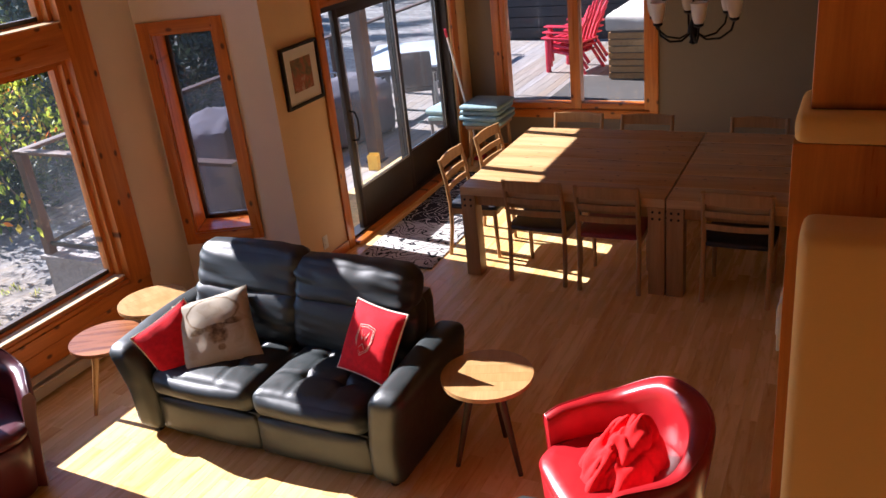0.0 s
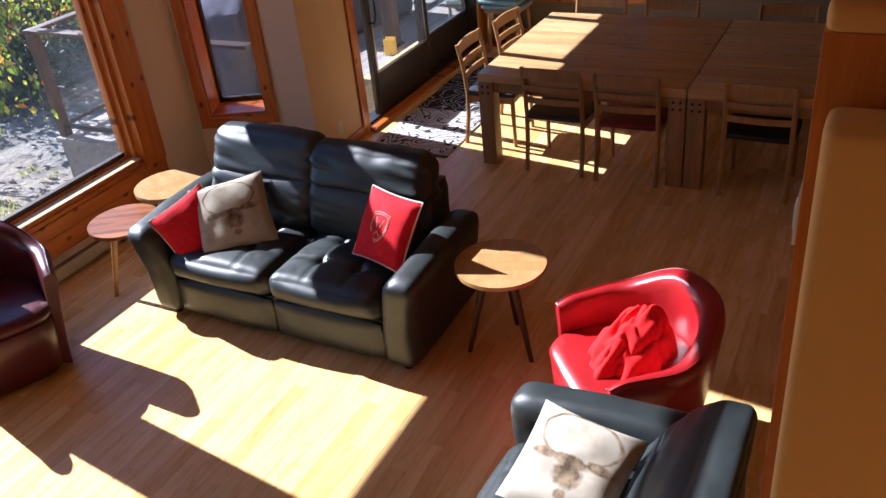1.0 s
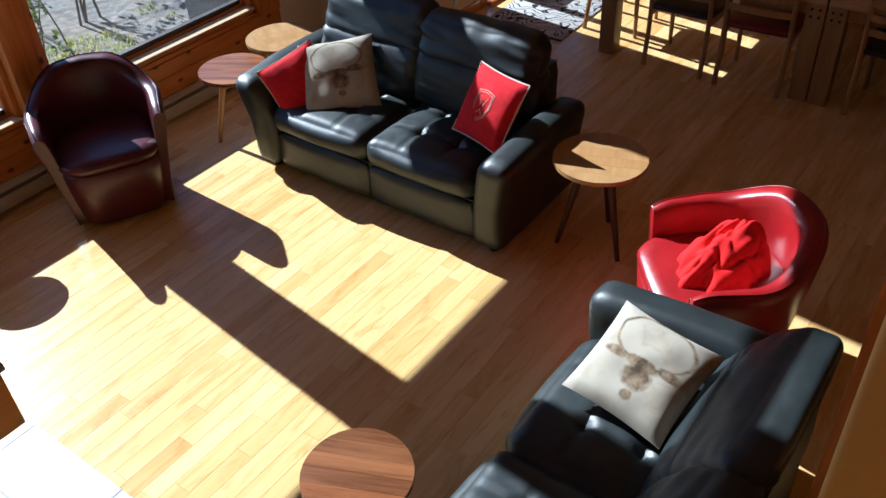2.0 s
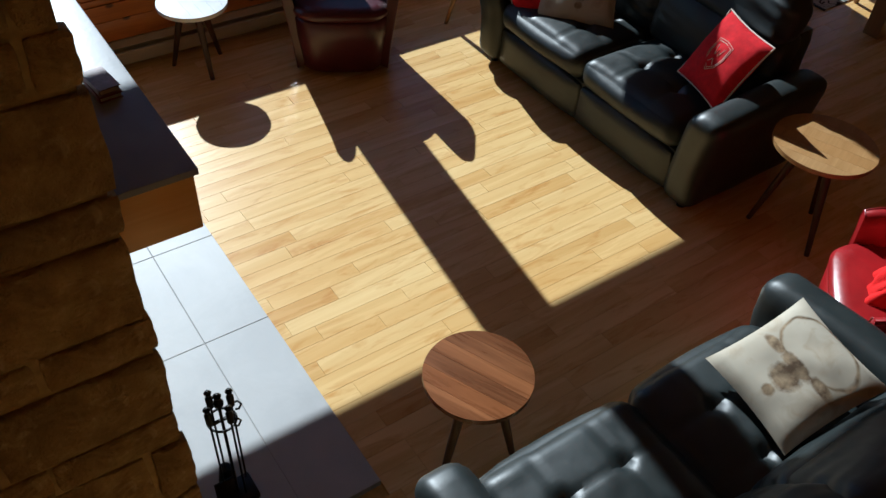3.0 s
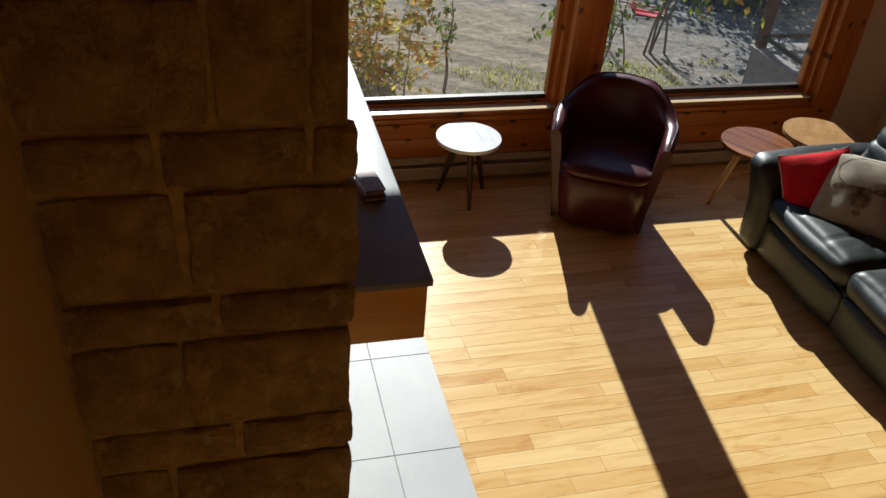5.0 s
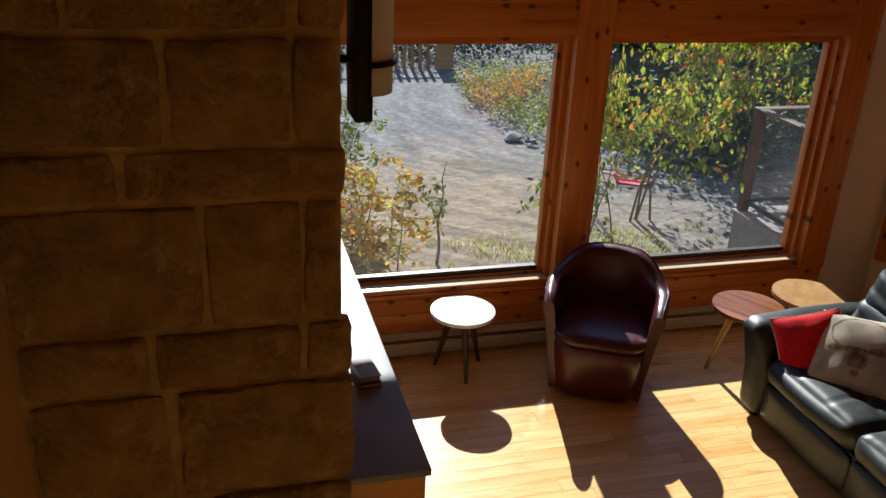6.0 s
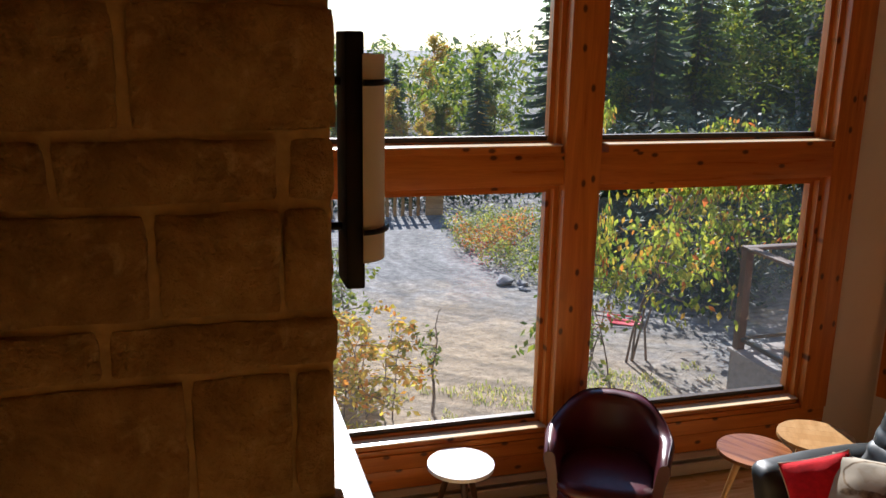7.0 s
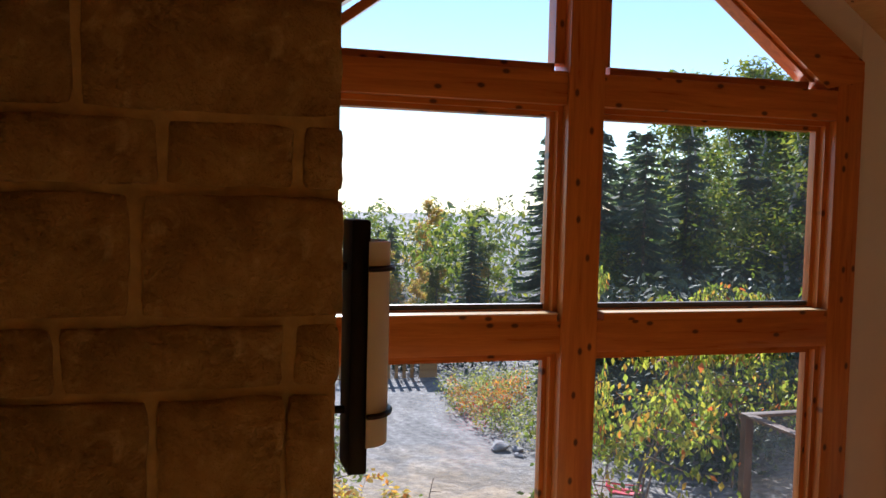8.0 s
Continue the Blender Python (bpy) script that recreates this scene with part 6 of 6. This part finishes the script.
for y in (-0.215, 0.20):
    part("side_rim", tube(bmesh.new(), [(-0.41, y + 0.008, 0.17), (-0.28, y + 0.008, 0.12), (0.26, y + 0.008, 0.11), (0.415, y + 0.008, 0.13)], 0.02, 8), "red_plastic", sled)


# ---- floor boards ----
PW = 0.089
plank_len = [0.45, 0.6, 0.75, 0.9, 1.05, 1.2]
plank_mesh = []
for L in plank_len:
    plank_mesh.append(to_mesh("board", bx(0.0003, L - 0.0003, 0.0003, PW - 0.0003, -0.018, 0.0, bev=0.0007, seg=1), "maple"))
rf = random.Random(11)
count = 0
y = -0.142 - PW
rest_v, rest_f = [], []
while y > BACK_Y:
    x = WX0 + 0.005 - rf.uniform(0, 0.7)
    while x < END - 0.02:
        i = rf.randrange(len(plank_len))
        L = plank_len[i]
        lim = DX if y > DOOR_Y - 0.05 else END
        if y > WIN_Y - PW - 0.02 - 0.0 and x > CX:
            break
        if x + L > WX0 and x < lim:
            inside = 0.95 < x + L / 2 < 3.15 and -4.0 < y < -0.1 and x > 0.92
            on_hearth = x < 0.914 and -3.462 - PW < y < -1.24
            if inside and count < 290:
                ob = new("board", plank_mesh[i])
                ob.location = (x, y, 0.0)
                ob.parent = floor
                count += 1
            else:
                x0, x1 = max(x, WX0 + 0.002), min(x + L, lim - 0.001)
                if on_hearth:
                    if x + L <= 0.916:
                        x += L
                        continue
                    x0 = max(x0, 0.916)
                if x1 - x0 > 0.02:
                    n0 = len(rest_v)
                    g, b = 0.0003, 0.0007
                    for (dx, dz) in ((b, 0.0), (0.0, -b), (0.0, -0.018)):
                        rest_v += [(x0 + g + dx * 0 + (b if dz == 0 else 0), y + 0.0003 + (b if dz == 0 else 0), dz), (x1 - g - (b if dz == 0 else 0), y + 0.0003 + (b if dz == 0 else 0), dz),
                                   (x1 - g - (b if dz == 0 else 0), y + PW - 0.0003 - (b if dz == 0 else 0), dz), (x0 + g + (b if dz == 0 else 0), y + PW - 0.0003 - (b if dz == 0 else 0), dz)]
                    rest_f.append((n0, n0 + 1, n0 + 2, n0 + 3))
                    for lv in (0, 4):
                        for k in range(4):
                            a, c = n0 + lv + k, n0 + lv + (k + 1) % 4
                            rest_f.append((a, a + 4, c + 4, c))
        x += L
    y -= PW
me = bpy.data.meshes.new("boards")
me.from_pydata(rest_v, [], rest_f)
me.materials.append(M["maple"])
ob = new("boards", me)
ob.parent = floor
ob["kind"] = "stuff"


# ---- chimney stones ----
def stone_bm(w, h, d, seed):
    bm = bmesh.new()
    bmesh.ops.create_cube(bm, size=2.0)
    bmesh.ops.subdivide_edges(bm, edges=bm.edges[:], cuts=6, use_grid_fill=True)
    for v in bm.verts:
        u = v.co.copy()
        r = 0.011
        q = Vector((u.x * w / 2, u.y * d / 2, u.z * h / 2))
        i = Vector((max(-w / 2 + r, min(w / 2 - r, q.x)), max(-d / 2 + r, min(d / 2 - r, q.y)), max(-h / 2 + r, min(h / 2 - r, q.z))))
        o = q - i
        p = i + (o.normalized() * r if o.length > 1e-6 else Vector())
        s = noise.noise(Vector((p.x * 9 + seed * 3.1, p.z * 9, p.y * 9 + seed)))
        s2 = noise.noise(Vector((p.x * 30 + seed, p.z * 30, seed * 2.0)))
        if u.y < -0.9:
            p.y -= 0.012 * s + 0.006 * s2
        p.x += (0.008 * s + 0.004 * s2) * u.x
        p.z += 0.005 * noise.noise(Vector((p.x * 14, seed * 1.7, u.z * 3)))
        v.co = p
    return bm


levels = [0.012, 0.16, 0.42, 0.55, 0.81, 0.94, 1.20, 1.33, 1.60, 1.72, 1.98, 2.11, 2.366, 2.468, 2.664, 2.785, 3.00, 3.12, 3.33, 3.46, 3.70, 3.82, 4.05, 4.2, 4.45, 4.7]
rs = random.Random(4)
joints = {(2.468, 2.664): (-0.045, 0.172), (2.366, 2.468): (-0.13,), (2.664, 2.785): (-0.19, 0.172), (2.785, 3.0): (-0.075,), (3.0, 3.12): (-0.03, 0.185), (2.11, 2.366): (0.0, 0.185), (3.12, 3.33): (-0.16,)}
for k, (z0, z1) in enumerate(zip(levels, levels[1:])):
    js = joints.get((z0, z1))
    if js is None:
        js, x = [], WX0 + rs.uniform(0.16, 0.36)
        while x < SX - 0.08:
            js.append(x)
            x += rs.uniform(0.24, 0.46)
    xs = [WX0 + 0.004, *js, SX + 0.004 + 0.012 * (z1 < 2.2)]
    for i, (a, b) in enumerate(zip(xs, xs[1:])):
        w, h = b - a - 0.015, z1 - z0 - 0.015
        ob = part("stone", stone_bm(w, h, 0.05, k * 7 + i), "stone", chim, smooth=60)
        ob.location = ((a + b) / 2 + (0.010 * rs.uniform(-1, 0.6) if i == len(xs) - 2 else 0), SY + 0.012 + 0.005 * rs.uniform(-1, 1), (z0 + z1) / 2)
# stones of the fireplace front, joined, past the corner
fv = bmesh.new()
for k, (z0, z1) in enumerate(zip(levels, levels[1:])):
    y = SY + rs.uniform(0.12, 0.3)
    ys = [SY + 0.05]
    while y < -0.45:
        ys.append(y)
        y += rs.uniform(0.15, 0.4)
    ys.append(-0.31)
    for i, (a, b) in enumerate(zip(ys, ys[1:])):
        sb = stone_bm(b - a - 0.010, z1 - z0 - 0.010, 0.045, 300 + k * 11 + i)
        bmesh.ops.transform(sb, matrix=Matrix.Translation((SX - 0.022, (a + b) / 2, (z0 + z1) / 2)) @ pose(0, 0, 0, 0, 0, 90), verts=sb.verts[:])
        tmp = bpy.data.meshes.new("tmp")
        sb.to_mesh(tmp)
        sb.free()
        fv.from_mesh(tmp)
        bpy.data.meshes.remove(tmp)
ob = part("stones", fv, "stone", chim, smooth=60)
ob["kind"] = "stuff"
